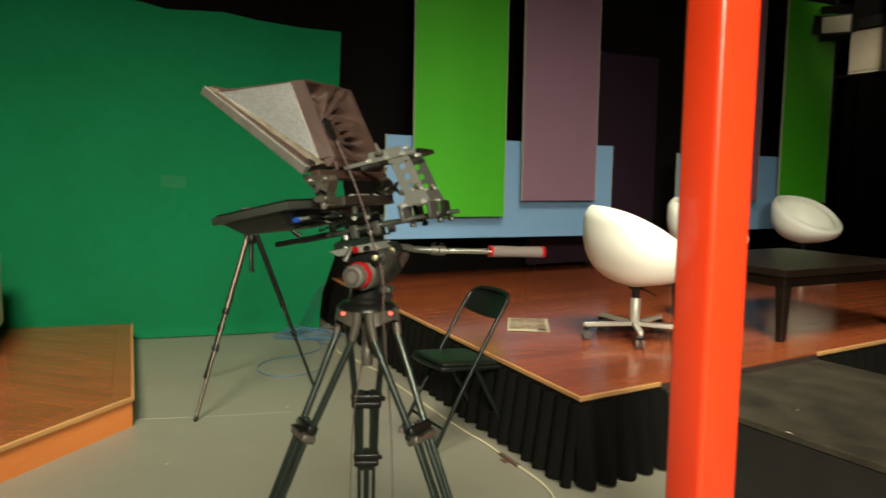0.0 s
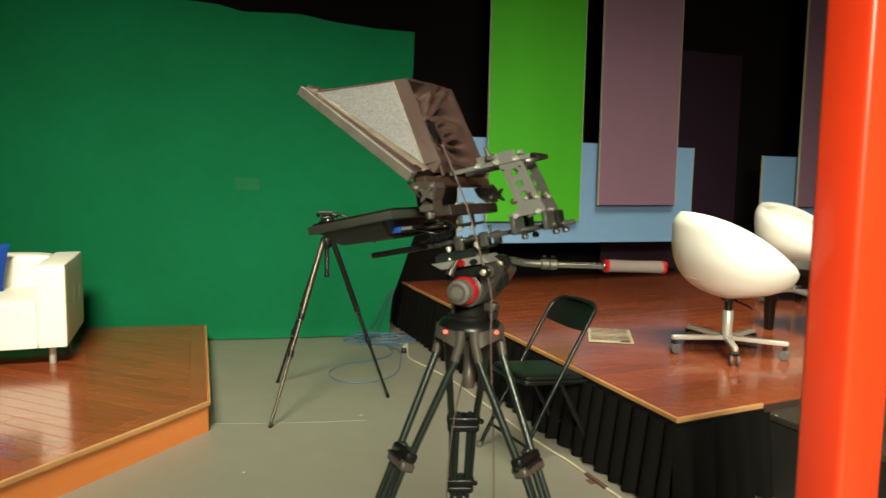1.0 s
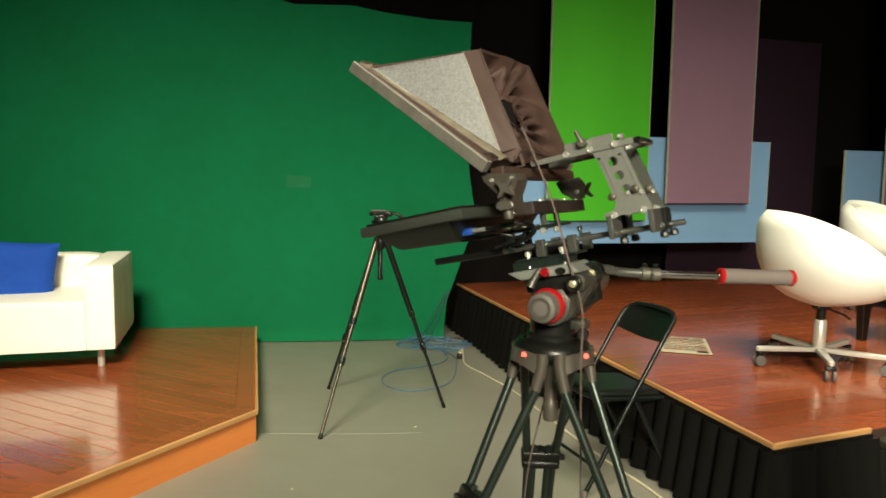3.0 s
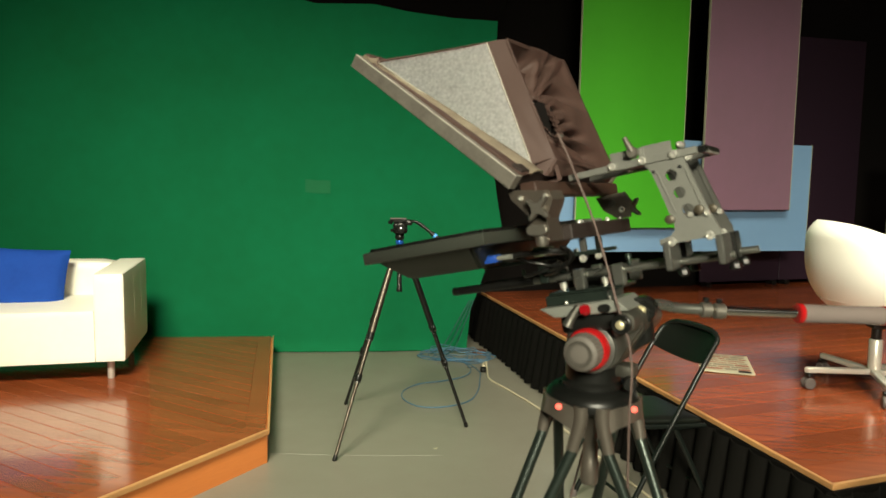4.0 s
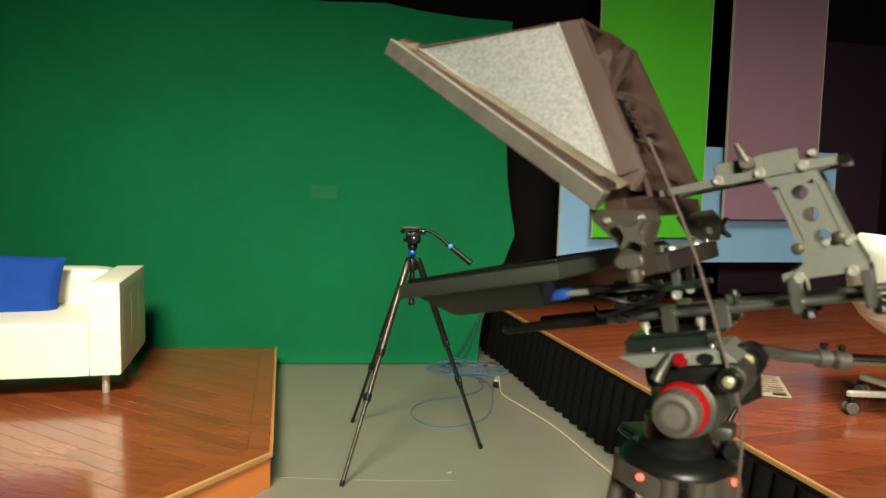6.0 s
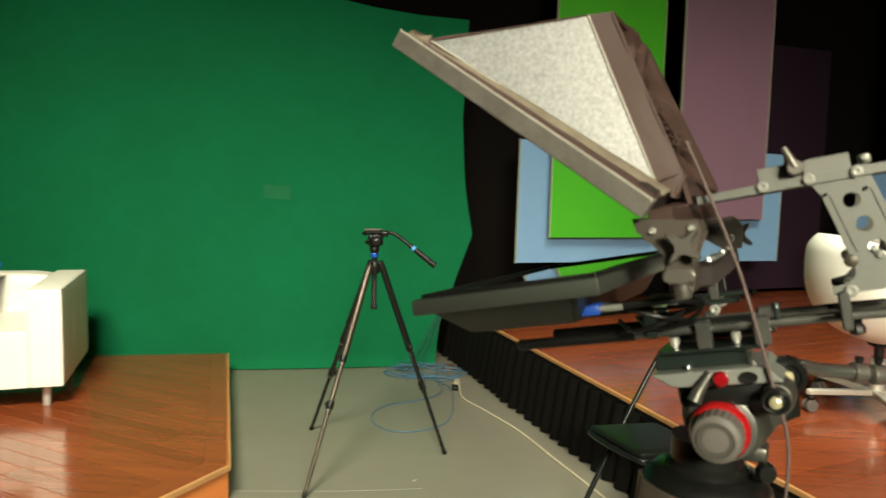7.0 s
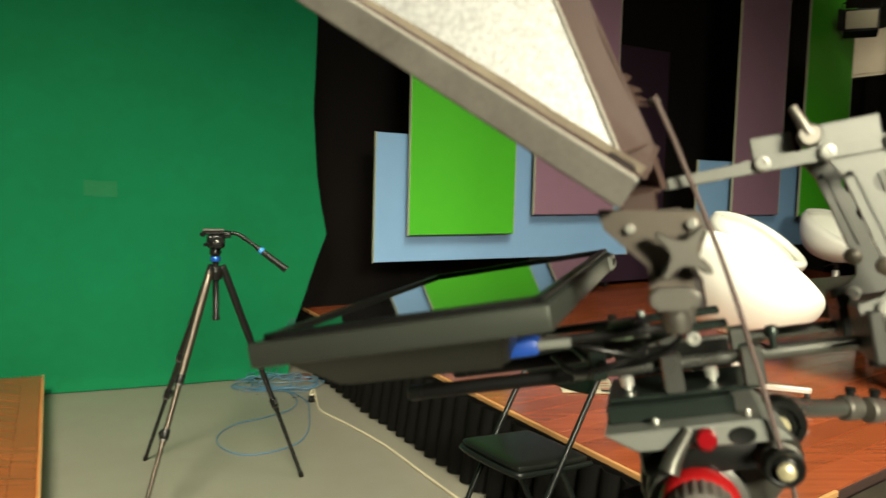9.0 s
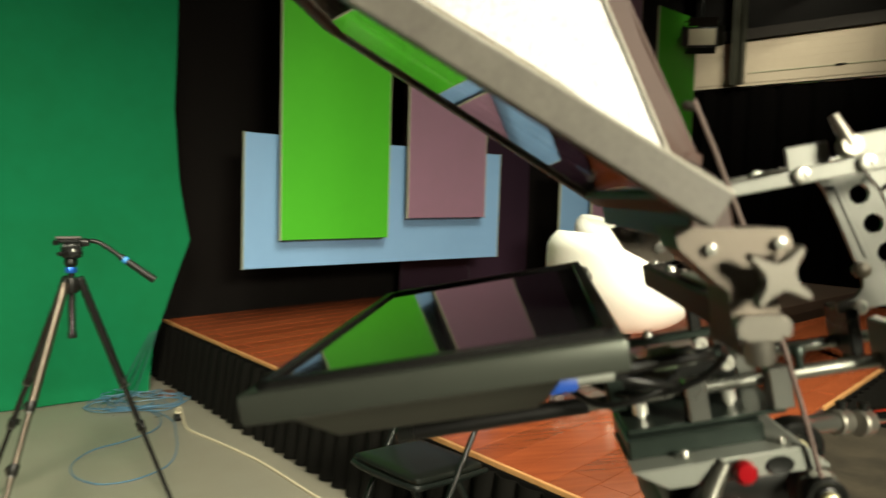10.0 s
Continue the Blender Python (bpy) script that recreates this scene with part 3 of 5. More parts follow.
# ---- white swivel tub chairs ----
def tub_chair(m, label):
    t = thing("tub_chair", label, "chair", m, "white swivel chairs on the stage")
    # x forwards: the rim is high at the back and low in front
    def shell(u, v):
        a = 2 * math.pi * u
        front = (1 + math.cos(a)) / 2
        top = 0.802 - 0.325 * front ** 1.35
        z = 0.322 + v * (top - 0.322)
        t = (z - 0.322) / (0.40 - 0.25 * front)
        r = 0.334 * (1 - max(0.0, 1 - t) ** 2.7) ** 0.5 if t < 1 else 0.334 - 0.14 * (t - 1) ** 1.7
        r -= 0.032 * (1 - front) * max(0.0, (v - 0.84) / 0.16) ** 2
        r = max(0.05, r) * (1 - 0.10 * front * max(0.0, (v - 0.72) / 0.28) ** 2)
        return Vector((math.cos(a) * r * 1.02 + 0.018 * min(1, t), math.sin(a) * r, z))
    b = sheet(64, 26, shell, wrap=True)
    outer = part("shell", b, M_WHITE_SHELL, t)
    md = outer.modifiers.new("thick", "SOLIDIFY")
    md.thickness, md.offset = 0.044, -1
    bv = outer.modifiers.new("round", "BEVEL")
    bv.width, bv.segments, bv.limit_method, bv.angle_limit = 0.021, 4, "ANGLE", radians(50)
    part("bottom", lathe([(0.0, 0.317), (0.05, 0.319), (0.07, 0.332), (0, 0.34)], 32), M_WHITE_SHELL, t)
    cu = lathe([(0, 0.39), (0.15, 0.39), (0.225, 0.41), (0.262, 0.435), (0.262, 0.456), (0.250, 0.470), (0.14, 0.480), (0, 0.482)], 36)
    part("seat_cushion", cu, M_WHITE_SHELL, t)
    part("mechanism", box(0.075, 0.075, 0.024, 0, 0, 0.298, 0.01, 2), M_BLACKPLASTIC, t)
    part("lever", tube([(0.02, -0.05, 0.305), (0.03, -0.16, 0.298), (0.035, -0.2, 0.285)], 0.005, 8), M_BLACKPLASTIC, t)
    part("gas_sleeve", lathe([(0.020, 0.235), (0.022, 0.24), (0.022, 0.30), (0.02, 0.302)], 16), M_BLACKPLASTIC, t)
    part("column", lathe([(0.028, 0.075), (0.030, 0.08), (0.030, 0.24), (0.026, 0.246)], 20), M_CHROME, t, "brushed steel column")
    for i in range(5):
        a = radians(72 * i + 36)
        rot = Matrix.Rotation(a, 4, "Z")
        arm = prism([(0.02, -0.020), (0.31, -0.015), (0.325, 0), (0.31, 0.015), (0.02, 0.020)], 0.078, 0.103, 0.004, m=rot)
        part("base_arm", arm, M_CHROME, t, "brushed steel base arm", smooth=False)
        ca = part("caster", box(0.022, 0.05, 0.02, 0.305, 0, 0.056, 0.006, 2, m=rot), M_BLACKPLASTIC, t)
        for dy in (-0.017, 0.017):
            w = lathe([(0.0, -0.008), (0.024, -0.008), (0.028, -0.004), (0.028, 0.004), (0.024, 0.008), (0, 0.008)], 18,
                      rot @ Matrix.Translation((0.302, dy, 0.028)) @ Matrix.Rotation(radians(90), 4, "X"))
            part("wheel", w, M_RUBBER, ca)
    return t


chair_a = tub_chair(Matrix.Translation((1.140, 4.267, STAGE_Z)) @ Matrix.Rotation(radians(10), 4, "Z"), "white leatherette tub chair on a five-star steel base")
copy_thing(chair_a, Matrix.Translation((2.222, 6.205, STAGE_Z)) @ Matrix.Rotation(radians(-48), 4, "Z"))
copy_thing(chair_a, Matrix.Translation((3.675, 7.452, STAGE_Z)) @ Matrix.Rotation(radians(-70), 4, "Z"))

# ---- dark low table ----
TB = Matrix.Translation((1.986, 4.174, STAGE_Z)) @ Matrix.Rotation(radians(27), 4, "Z")
tbl = thing("coffee_table", "low espresso-brown wooden table with tapered legs", "table", TB)
TL, TD, TH = 1.16, 0.92, 0.44
part("tabletop", box(TL + 0.06, TD + 0.06, 0.045, TL / 2, TD / 2, TH - 0.045, 0.004, 2), M_ESPRESSO, tbl, smooth=False)
for nm, sx, sy, x, y in (("apron", TL - 0.1, 0.022, TL / 2, 0.025), ("apron", TL - 0.1, 0.022, TL / 2, TD - 0.025), ("apron", 0.022, TD - 0.1, 0.025, TD / 2), ("apron", 0.022, TD - 0.1, TL - 0.025, TD / 2)):
    part(nm, box(sx, sy, 0.065, x, y, TH - 0.112, 0.002, 1), M_ESPRESSO, tbl, smooth=False)
for x in (0.035, TL - 0.035):
    for y in (0.035, TD - 0.035):
        b = bmesh.new()
        lo = [b.verts.new((x + dx * 0.021, y + dy * 0.021, 0)) for dx, dy in ((-1, -1), (1, -1), (1, 1), (-1, 1))]
        hi = [b.verts.new((x + dx * 0.036, y + dy * 0.036, TH - 0.046)) for dx, dy in ((-1, -1), (1, -1), (1, 1), (-1, 1))]
        b.faces.new(lo[::-1])
        b.faces.new(hi)
        for i in range(4):
            b.faces.new((lo[i], lo[(i + 1) % 4], hi[(i + 1) % 4], hi[i]))
        bmesh.ops.bevel(b, geom=list(b.edges), offset=0.003, segments=1, affect="EDGES")
        part("leg", b, M_ESPRESSO, tbl, smooth=False)

# ---- folding chair ----
FC = Matrix.Translation((0.057, 3.636, 0)) @ Matrix.Rotation(radians(-60), 4, "Z") @ Matrix.Scale(0.965, 4, (0, 0, 1))     # middle of the chair; y backwards, x to its left-hand side
fold = thing("folding_chair", "black folding chair with padded vinyl seat and back", "chair", FC)
HW = 0.178
for sx in (-1, 1):
    part("front_leg", tube(curve([(sx * HW, -0.225, 0.012), (sx * HW, -0.04, 0.36), (sx * HW, 0.155, 0.70), (sx * (HW - 0.012), 0.205, 0.765), (sx * (HW - 0.06), 0.222, 0.79)], 6), 0.0105, 12), M_BLACKTUBE, fold)
    part("rear_leg", tube(curve([(sx * (HW - 0.025), 0.235, 0.012), (sx * (HW - 0.025), 0.128, 0.221), (sx * (HW - 0.025), 0.02, 0.43)], 6), 0.0105, 12), M_BLACKTUBE, fold)
    part("foot_cap", lathe([(0.014, 0), (0.015, 0.004), (0.013, 0.03)], 14, Matrix.Translation((sx * HW, -0.228, 0))), M_RUBBER, fold)
    part("foot_cap", lathe([(0.014, 0), (0.015, 0.004), (0.013, 0.03)], 14, Matrix.Translation((sx * (HW - 0.025), 0.238, 0))), M_RUBBER, fold)
    part("hinge_link", box(0.004, 0.15, 0.018, sx * (HW - 0.012), 0.06, 0.40, 0.001, 1), M_BLACKTUBE, fold)
part("top_rail", tube(curve([(-HW + 0.06, 0.222, 0.79), (0, 0.226, 0.795), (HW - 0.06, 0.222, 0.79)], 6), 0.0105, 12), M_BLACKTUBE, fold)
part("stretcher", tube([(-HW, -0.168, 0.12), (HW, -0.168, 0.12)], 0.008, 10), M_BLACKTUBE, fold)
part("stretcher", tube([(-HW + 0.025, 0.195, 0.12), (HW - 0.025, 0.195, 0.12)], 0.008, 10), M_BLACKTUBE, fold)


SEAT = Matrix.Translation((0, 0.0, 0.408)) @ Matrix.Rotation(radians(-4.5), 4, "X")


def chair_back(u, v):
    x = (u * 2 - 1) * (HW - 0.004)
    low = 0.674 - 0.020 * (1 - (2 * u - 1) ** 2)
    up = 0.802 - 0.045 * abs(2 * u - 1) ** 5
    z = low + v * (up - low)
    y = 0.10 + (z - 0.60) * 0.58 + 0.03 * (1 - (2 * u - 1) ** 2)
    return Vector((x, y, z))


part("backrest", sheet(20, 8, chair_back, 0.014), M_VINYL, fold)
part("seat_pan", box(0.335, 0.335, 0.014, 0, -0.01, 0.0, 0.006, 2, m=SEAT), M_BLACKTUBE, fold)
part("seat_pad", cushioned(0.325, 0.325, 0.03, 0, -0.01, 0.014, 0.014, 0.006), M_VINYL, fold).matrix_basis = SEAT
part("seat_rim", tube(curve([SEAT @ Vector(p) for p in ((-0.165, 0.165, 0.012), (-0.167, -0.11, 0.012), (-0.125, -0.180, 0.012), (0.125, -0.180, 0.012), (0.167, -0.11, 0.012), (0.165, 0.165, 0.012))], 6), 0.010, 10), M_BLACKTUBE, fold)

# ---- newspaper on the stage ----
NP = Matrix.Translation((0.530, 4.592, STAGE_Z + 0.002)) @ Matrix.Rotation(radians(-5), 4, "Z")
paper = thing("newspaper", "folded printed newspaper lying on the stage boards", "newspaper", NP)


def leaf(k):
    def f(u, v):
        return Vector(((u - 0.5) * 0.26 + k * 0.004, (v - 0.5) * 0.40, 0.003 * k + 0.002 + 0.004 * max(0, noise.noise((u * 3, v * 3, k)))))
    return f


for k in range(2):
    part("sheet", sheet(12, 16, leaf(k), 0.0015), M_PAPER, paper)
rng = random.Random(5)
for row in range(8):
    x, h = -0.116, rng.choice((0.012, 0.018, 0.026))
    while x < 0.085:
        w = min(rng.uniform(0.03, 0.13), 0.116 - x)
        part("print_bar", box(w, h, 0.0012, x + w / 2, 0.170 - 0.044 * row, 0.0085), M_INKRED if rng.random() < 0.35 else M_INK, paper, smooth=False)
        x += w + 0.008
part("print_bar", box(0.062, 0.020, 0.0014, 0.085, -0.178, 0.0085), M_BLACKPLASTIC, paper, smooth=False)

M_TEAL = mat("teal_cable", (0.010, 0.075, 0.060), 0.5, scale=10)

# ---- cables ----
def cable(name, pts, r, material, label, n=8):
    return tagged(part(name, tube(curve(pts, n), r, 8), material), label, "cable")


cable("power_cable", [(-0.905, 5.70, 0.040), (-0.895, 5.66, 0.045), (-0.875, 5.56, 0.020), (-0.832, 5.382, 0.006), (-0.69, 5.175, 0.006), (-0.525, 4.93, 0.006), (-0.42, 4.75, 0.006), (-0.28, 4.46, 0.006), (-0.14, 4.18, 0.006), (0.0, 3.90, 0.006), (0.12, 3.68, 0.006), (0.22, 3.51, 0.006), (0.33, 3.285, 0.006), (0.43, 3.08, 0.006), (0.475, 2.90, 0.006), (0.47, 2.6, 0.006), (0.50, 2.1, 0.006), (0.60, 1.2, 0.006), (0.9, 0.2, 0.006)], 0.0065, M_WHITECABLE, "cream power cable lying along the stage skirt")
pl = thing("cable_plug", "cream power plug at the end of the cable", "plug", Matrix.Translation((-0.912, 5.655, 0.0)) @ Matrix.Rotation(radians(8), 4, "Z"))
part("body", box(0.035, 0.06, 0.032, 0, 0, 0, 0.008, 2), M_WHITECABLE, pl)
part("collar", lathe([(0.014, 0), (0.010, 0.035)], 12, axis((0, 0.03, 0.016), (0.1, 1, 0.4))), M_WHITECABLE, pl)
part("socket", box(0.04, 0.06, 0.03, -0.005, -0.075, 0, 0.006, 2), M_BLACKPLASTIC, pl)
tape = thing("cable_tape", "dark brown tape holding the cream cable to the floor", "tape", Matrix.Translation((0.318, 3.312, 0)) @ Matrix.Rotation(math.atan2(-0.21, 0.105), 4, "Z"))
M_TAPE = mat("brown_cloth_tape", (0.085, 0.045, 0.032), 0.7, scale=14)
part("strip", box(0.17, 0.020, 0.0145, 0, 0, 0, 0.004, 2), M_TAPE, tape)
part("torn_end", box(0.05, 0.030, 0.002, -0.01, -0.022, 0.0003, 0.0006, 1), M_TAPE, tape)
cable("network_cable", [(-1.30, 6.02, 0.01), (-1.05, 5.75, 0.008), (-0.93, 5.55, 0.006)] + [(-0.894, 5.333, 0.006), (-0.869, 5.083, 0.005), (-0.894, 4.863, 0.005), (-1.014, 4.723, 0.005), (-1.164, 4.693, 0.005), (-1.294, 4.813, 0.005), (-1.334, 4.983, 0.005), (-1.274, 5.153, 0.005), (-1.144, 5.253, 0.005), (-1.014, 5.403, 0.006), (-1.0, 5.6, 0.006), (-1.12, 5.85, 0.01)], 0.0034, M_BLUECABLE, "thin blue network cable looped on the floor")
rng = random.Random(11)
for k in range(4):
    cx, cy = -1.172 + rng.uniform(-0.06, 0.10), 5.99 + rng.uniform(-0.09, 0.07)
    pts = []
    for i in range(20):
        a = i * 0.62 + k
        rr = 0.15 + 0.07 * math.sin(i * 0.9 + k) + 0.05 * rng.random()
        pts.append((cx + 1.25 * rr * math.cos(a), cy + 0.75 * rr * math.sin(a) - 0.01, 0.008 + 0.07 * rng.random() * (0.2 + 0.2 * k) * (1 if math.sin(a) > -0.2 else 0.3)))
    cable("network_cable", pts, 0.0030, M_BLUECABLE, "tangled coil of blue network cable by the curtain", 5)
for k in range(3):
    cable("hanging_cable", [(-1.07 - 0.02 * k, 6.26, 0.52), (-1.08 - 0.015 * k, 6.22, 0.42), (-1.13 - 0.03 * k, 6.13, 0.25), (-1.2 - 0.05 * k, 6.08, 0.05), (-1.25 - 0.06 * k, 5.95, 0.01)], 0.0045, M_TEAL, "cable hanging down beside the green cloth")
tagged(part("door_stop", lathe([(0.055, 0), (0.06, 0.01), (0.045, 0.03), (0.0, 0.035)], 18, Matrix.Translation((-1.012, 6.091, 0))), mat("brown_rubber", (0.09, 0.045, 0.025), 0.6)), "small brown rubber puck on the floor", "puck")
tagged(part("paper_scrap", sheet(5, 5, lambda u, v: Vector((-0.94 + u * 0.016 + 0.006 * v, 4.06 + v * 0.013, 0.002 + 0.004 * u * v)), 0.001), M_PAPER), "small white paper scrap on the floor", "scrap")
tagged(part("paper_scrap", sheet(5, 5, lambda u, v: Vector((-1.30 + u * 0.012, 3.2 + v * 0.009, 0.002 + 0.003 * u * v)), 0.001), M_PAPER), "small white paper scrap on the floor", "scrap")

# ---- studio flood light on the right ----
FL_M = Matrix.Translation((4.265, 8.232, 3.09)) @ Matrix.Rotation(radians(-28), 4, "Z") @ Matrix.Scale(0.7, 4)
fl = thing("studio_light", "black soft studio light with barn doors, unlit", "studio light", FL_M)
part("housing", box(0.46, 0.16, 0.32, 0, 0.08, -0.16, 0.02, 2), M_BLACKPLASTIC, fl)
part("diffuser", box(0.40, 0.012, 0.25, 0, -0.008, -0.125, 0.004, 1), mat("frosted_diffuser", (0.33, 0.30, 0.20), 0.5), fl, "pale frosted diffuser")
part("barn_door", box(0.44, 0.006, 0.16, 0, 0, 0, 0.001, 1, m=Matrix.Translation((0, -0.02, -0.165)) @ Matrix.Rotation(radians(-115), 4, "X")), M_BLACKPLASTIC, fl)
part("barn_door", box(0.44, 0.006, 0.16, 0, 0, 0, 0.001, 1, m=Matrix.Translation((0, -0.02, 0.165)) @ Matrix.Rotation(radians(50), 4, "X")), M_BLACKPLASTIC, fl)
for sx in (-1, 1):
    part("barn_door", box(0.006, 0.14, 0.30, 0, -0.07, -0.15, 0.001, 1, m=Matrix.Translation((sx * 0.23, -0.01, 0)) @ Matrix.Rotation(radians(-sx * -35), 4, "Z")), M_BLACKPLASTIC, fl)
part("yoke", tube([(-0.25, 0.08, 0), (-0.25, 0.08, 0.26), (0.25, 0.08, 0.26), (0.25, 0.08, 0)], 0.012, 8), M_BLACKTUBE, fl)
part("drop_pole", tube([(0, 0.08, 0.25), (0, 0.08, 2.7)], 0.02, 10), M_BLACKTUBE, fl)
# lighting grid above the side wall
for k, (x0, y0, x1, y1, z) in enumerate(((3.2, 9.2, 8.2, 5.4, 3.95), (3.0, 8.4, 6.8, 10.4, 4.1), (2.2, 7.6, 7.4, 8.6, 4.0))):
    tagged(part("grid_pipe", tube([(x0, y0, z), (x1, y1, z)], 0.025, 10), M_STEEL), "steel pipe of the overhead lighting grid", "pipe", "lighting grid", "structure")
M_CHANNEL = mat("grey_green_steel_channel", (0.034, 0.035, 0.024), 0.45, 0.3, scale=5, bump=0.05)
b = box(0.15, 0.012, 2.4, 0, 0, 2.79, m=EAST @ Matrix.Translation((0.77, -0.10, 0)))
for dx in (-0.07, 0.07):
    b = box(0.014, 0.08, 2.4, dx, -0.046, 2.79, 0.002, 1, m=EAST @ Matrix.Translation((0.77, -0.10, 0)), bm=b)
tagged(part("drop_pipe", b, M_CHANNEL, smooth=False), "grey-green steel channel upright in front of the side wall", "steel upright", kind="structure")


# ---- materials of the camera gear ----
M_GEAR = mat("black_anodised_metal", (0.006, 0.0065, 0.0058), 0.31, 0.1, spec=0.28, second=(0.013, 0.0135, 0.012), scale=12, mix=0.6, rough_var=0.06)
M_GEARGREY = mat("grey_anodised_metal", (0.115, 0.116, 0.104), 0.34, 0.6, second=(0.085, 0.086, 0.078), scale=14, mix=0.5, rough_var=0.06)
M_GEARGREEN = mat("dark_green_black_alloy", (0.022, 0.032, 0.026), 0.32, 0.5, scale=14, mix=0.5)
M_PLATE = mat("satin_alloy_plate", (0.30, 0.315, 0.28), 0.36, 0.5, scale=14, mix=0.4, rough_var=0.06)
M_MAGN = mat("grey_magnesium_casting", (0.098, 0.086, 0.070), 0.36, 0.4, scale=16, mix=0.5, bump=0.02, bump_scale=300)
M_HOODCLOTH = mat("brown_black_hood_cloth", (0.060, 0.033, 0.026), 0.66, second=(0.046, 0.025, 0.019), scale=9, mix=0.6, bump=0.10, bump_scale=900, spec=0.45)
M_FELT = mat("grey_felt_lining", (0.75, 0.76, 0.74), 0.44, 0.72, second=(0.43, 0.44, 0.44), scale=230, mix=1.0, bump=0.26, bump_scale=1300, spec=1.0)
M_PIPING = mat("pale_piping", (0.40, 0.385, 0.33), 0.8, scale=40)
M_BEAM = mat("worn_grey_loop_tape", (0.145, 0.136, 0.115), 0.42, second=(0.070, 0.062, 0.051), scale=30, mix=1.0, bump=0.015, bump_scale=700, spec=0.9, rough_var=0.08)
M_REDPLASTIC = mat("glossy_red_plastic", (0.30, 0.008, 0.009), 0.10, scale=20, mix=0.3)
M_BUTTON = mat("dark_red_plastic", (0.22, 0.005, 0.008), 0.12, scale=20, mix=0.3, coat=0.6)
M_KNOBGREY = mat("grey_knob_rubber", (0.100, 0.090, 0.078), 0.6, scale=30, bump=0.03, bump_scale=400)
M_GRIP = mat("grey_foam_grip", (0.13, 0.105, 0.095), 0.9, scale=30, bump=0.4, bump_scale=500)
M_GOLD = mat("pale_brass_screw", (0.60, 0.54, 0.33), 0.28, 0.55, scale=30, mix=0.3)
M_BOLT = mat("bright_screw_head", (0.72, 0.72, 0.65), 0.24, 0.7, scale=30, mix=0.3)
M_BLUEPLASTIC = mat("blue_plastic_connector", (0.010, 0.055, 0.30), 0.4, scale=30, mix=0.3)
M_CORD = mat("brown_cord", (0.10, 0.068, 0.058), 0.7, scale=40)
M_DARKCLAMP = mat("dark_gunmetal_clamp", (0.10, 0.093, 0.08), 0.36, 0.4, scale=18, mix=0.5)
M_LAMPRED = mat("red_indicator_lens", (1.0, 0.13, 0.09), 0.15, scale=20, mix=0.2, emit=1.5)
M_KNOBMETAL = mat("light_grey_cast_knob", (0.21, 0.198, 0.17), 0.42, 0.8, scale=30, mix=0.5, bump=0.012, bump_scale=300)
m_glass = bpy.data.materials.new("beam_splitter_glass")
m_glass.use_nodes = True
nt = m_glass.node_tree
gb = nt.nodes["Principled BSDF"]
gb.inputs["Base Color"].default_value = (0.9, 0.93, 0.92, 1)
gb.inputs["Metallic"].default_value, gb.inputs["Roughness"].default_value = 1.0, 0.01
tr = nt.nodes.new("ShaderNodeBsdfTransparent")
mx = nt.nodes.new("ShaderNodeMixShader")
mx.inputs[0].default_value = 0.62
nt.links.new(tr.outputs[0], mx.inputs[1])
nt.links.new(gb.outputs[0], mx.inputs[2])
nt.links.new(mx.outputs[0], nt.nodes["Material Output"].inputs[0])
M_HINGE = mat("grey_hinge_casting", (0.155, 0.134, 0.110), 0.46, 0.85, scale=18, mix=0.6, bump=0.012, bump_scale=300)
M_NUT = mat("olive_brown_thumb_nut", (0.060, 0.050, 0.033), 0.45, 0.3, scale=20, mix=0.4)
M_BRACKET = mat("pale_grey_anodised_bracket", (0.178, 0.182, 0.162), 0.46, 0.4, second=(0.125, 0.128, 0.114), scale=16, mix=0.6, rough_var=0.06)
M_ROD = mat("dark_steel_rod", (0.22, 0.225, 0.20), 0.30, 0.85, second=(0.18, 0.185, 0.165), scale=14, mix=0.5, rough_var=0.06)
M_LEDGE = mat("olive_cream_binding", (0.205, 0.175, 0.125), 0.85, second=(0.12, 0.092, 0.066), scale=30, mix=0.8, bump=0.3, bump_scale=700)
M_MONITOR = mat("dark_green_grey_casing", (0.050, 0.056, 0.046), 0.38, 0.45, second=(0.066, 0.073, 0.060), scale=9, bump=0.008, bump_scale=300, spec=0.28)
M_HOUSING = mat("green_black_rear_shell", (0.016, 0.019, 0.014), 0.42, 0.3, second=(0.022, 0.026, 0.020), scale=9, spec=0.3)
M_BROWNWOOD = mat("dark_red_brown_board", (0.050, 0.026, 0.017), 0.48, second=(0.030, 0.015, 0.011), scale=6, mix=0.8, stretch=(1, 1, 6), bump=0.02)
M_BROWNBAR = mat("dark_brown_painted_bar", (0.018, 0.012, 0.010), 0.55, scale=12, bump=0.02)
M_SCREEN = mat("glossy_black_screen", (0.012, 0.012, 0.013), 0.04, scale=3, mix=0.2, spec=0.8, coat=0.25)

X = lambda p, d=(0, -1, 0): axis(p, d)


def bolt(p, parent, r=0.0055, d=(0, -1, 0), material=None, name="bolt"):
    return part(name, lathe([(r, 0), (r, 0.0035), (r * 0.8, 0.0048), (r * 0.45, 0.005), (r * 0.4, 0.003), (0, 0.003)], 14, X(p, d)), material or M_BOLT, parent, "bright screw head")


def star_knob(p, d, parent, r=0.024, t=0.014, lobes=4, material=None, turn=45):
    pts = []
    for i in range(48):
        a = 2 * math.pi * i / 48
        k = 0.5 + 0.5 * math.cos(lobes * (a - radians(turn)))
        rr = r * (0.30 + 0.70 * k ** 2.6)
        pts.append((rr * math.cos(a), rr * math.sin(a)))
    h = r * 0.5
    b = prism(pts, h, h + t, 0.0015, m=X(p, d))
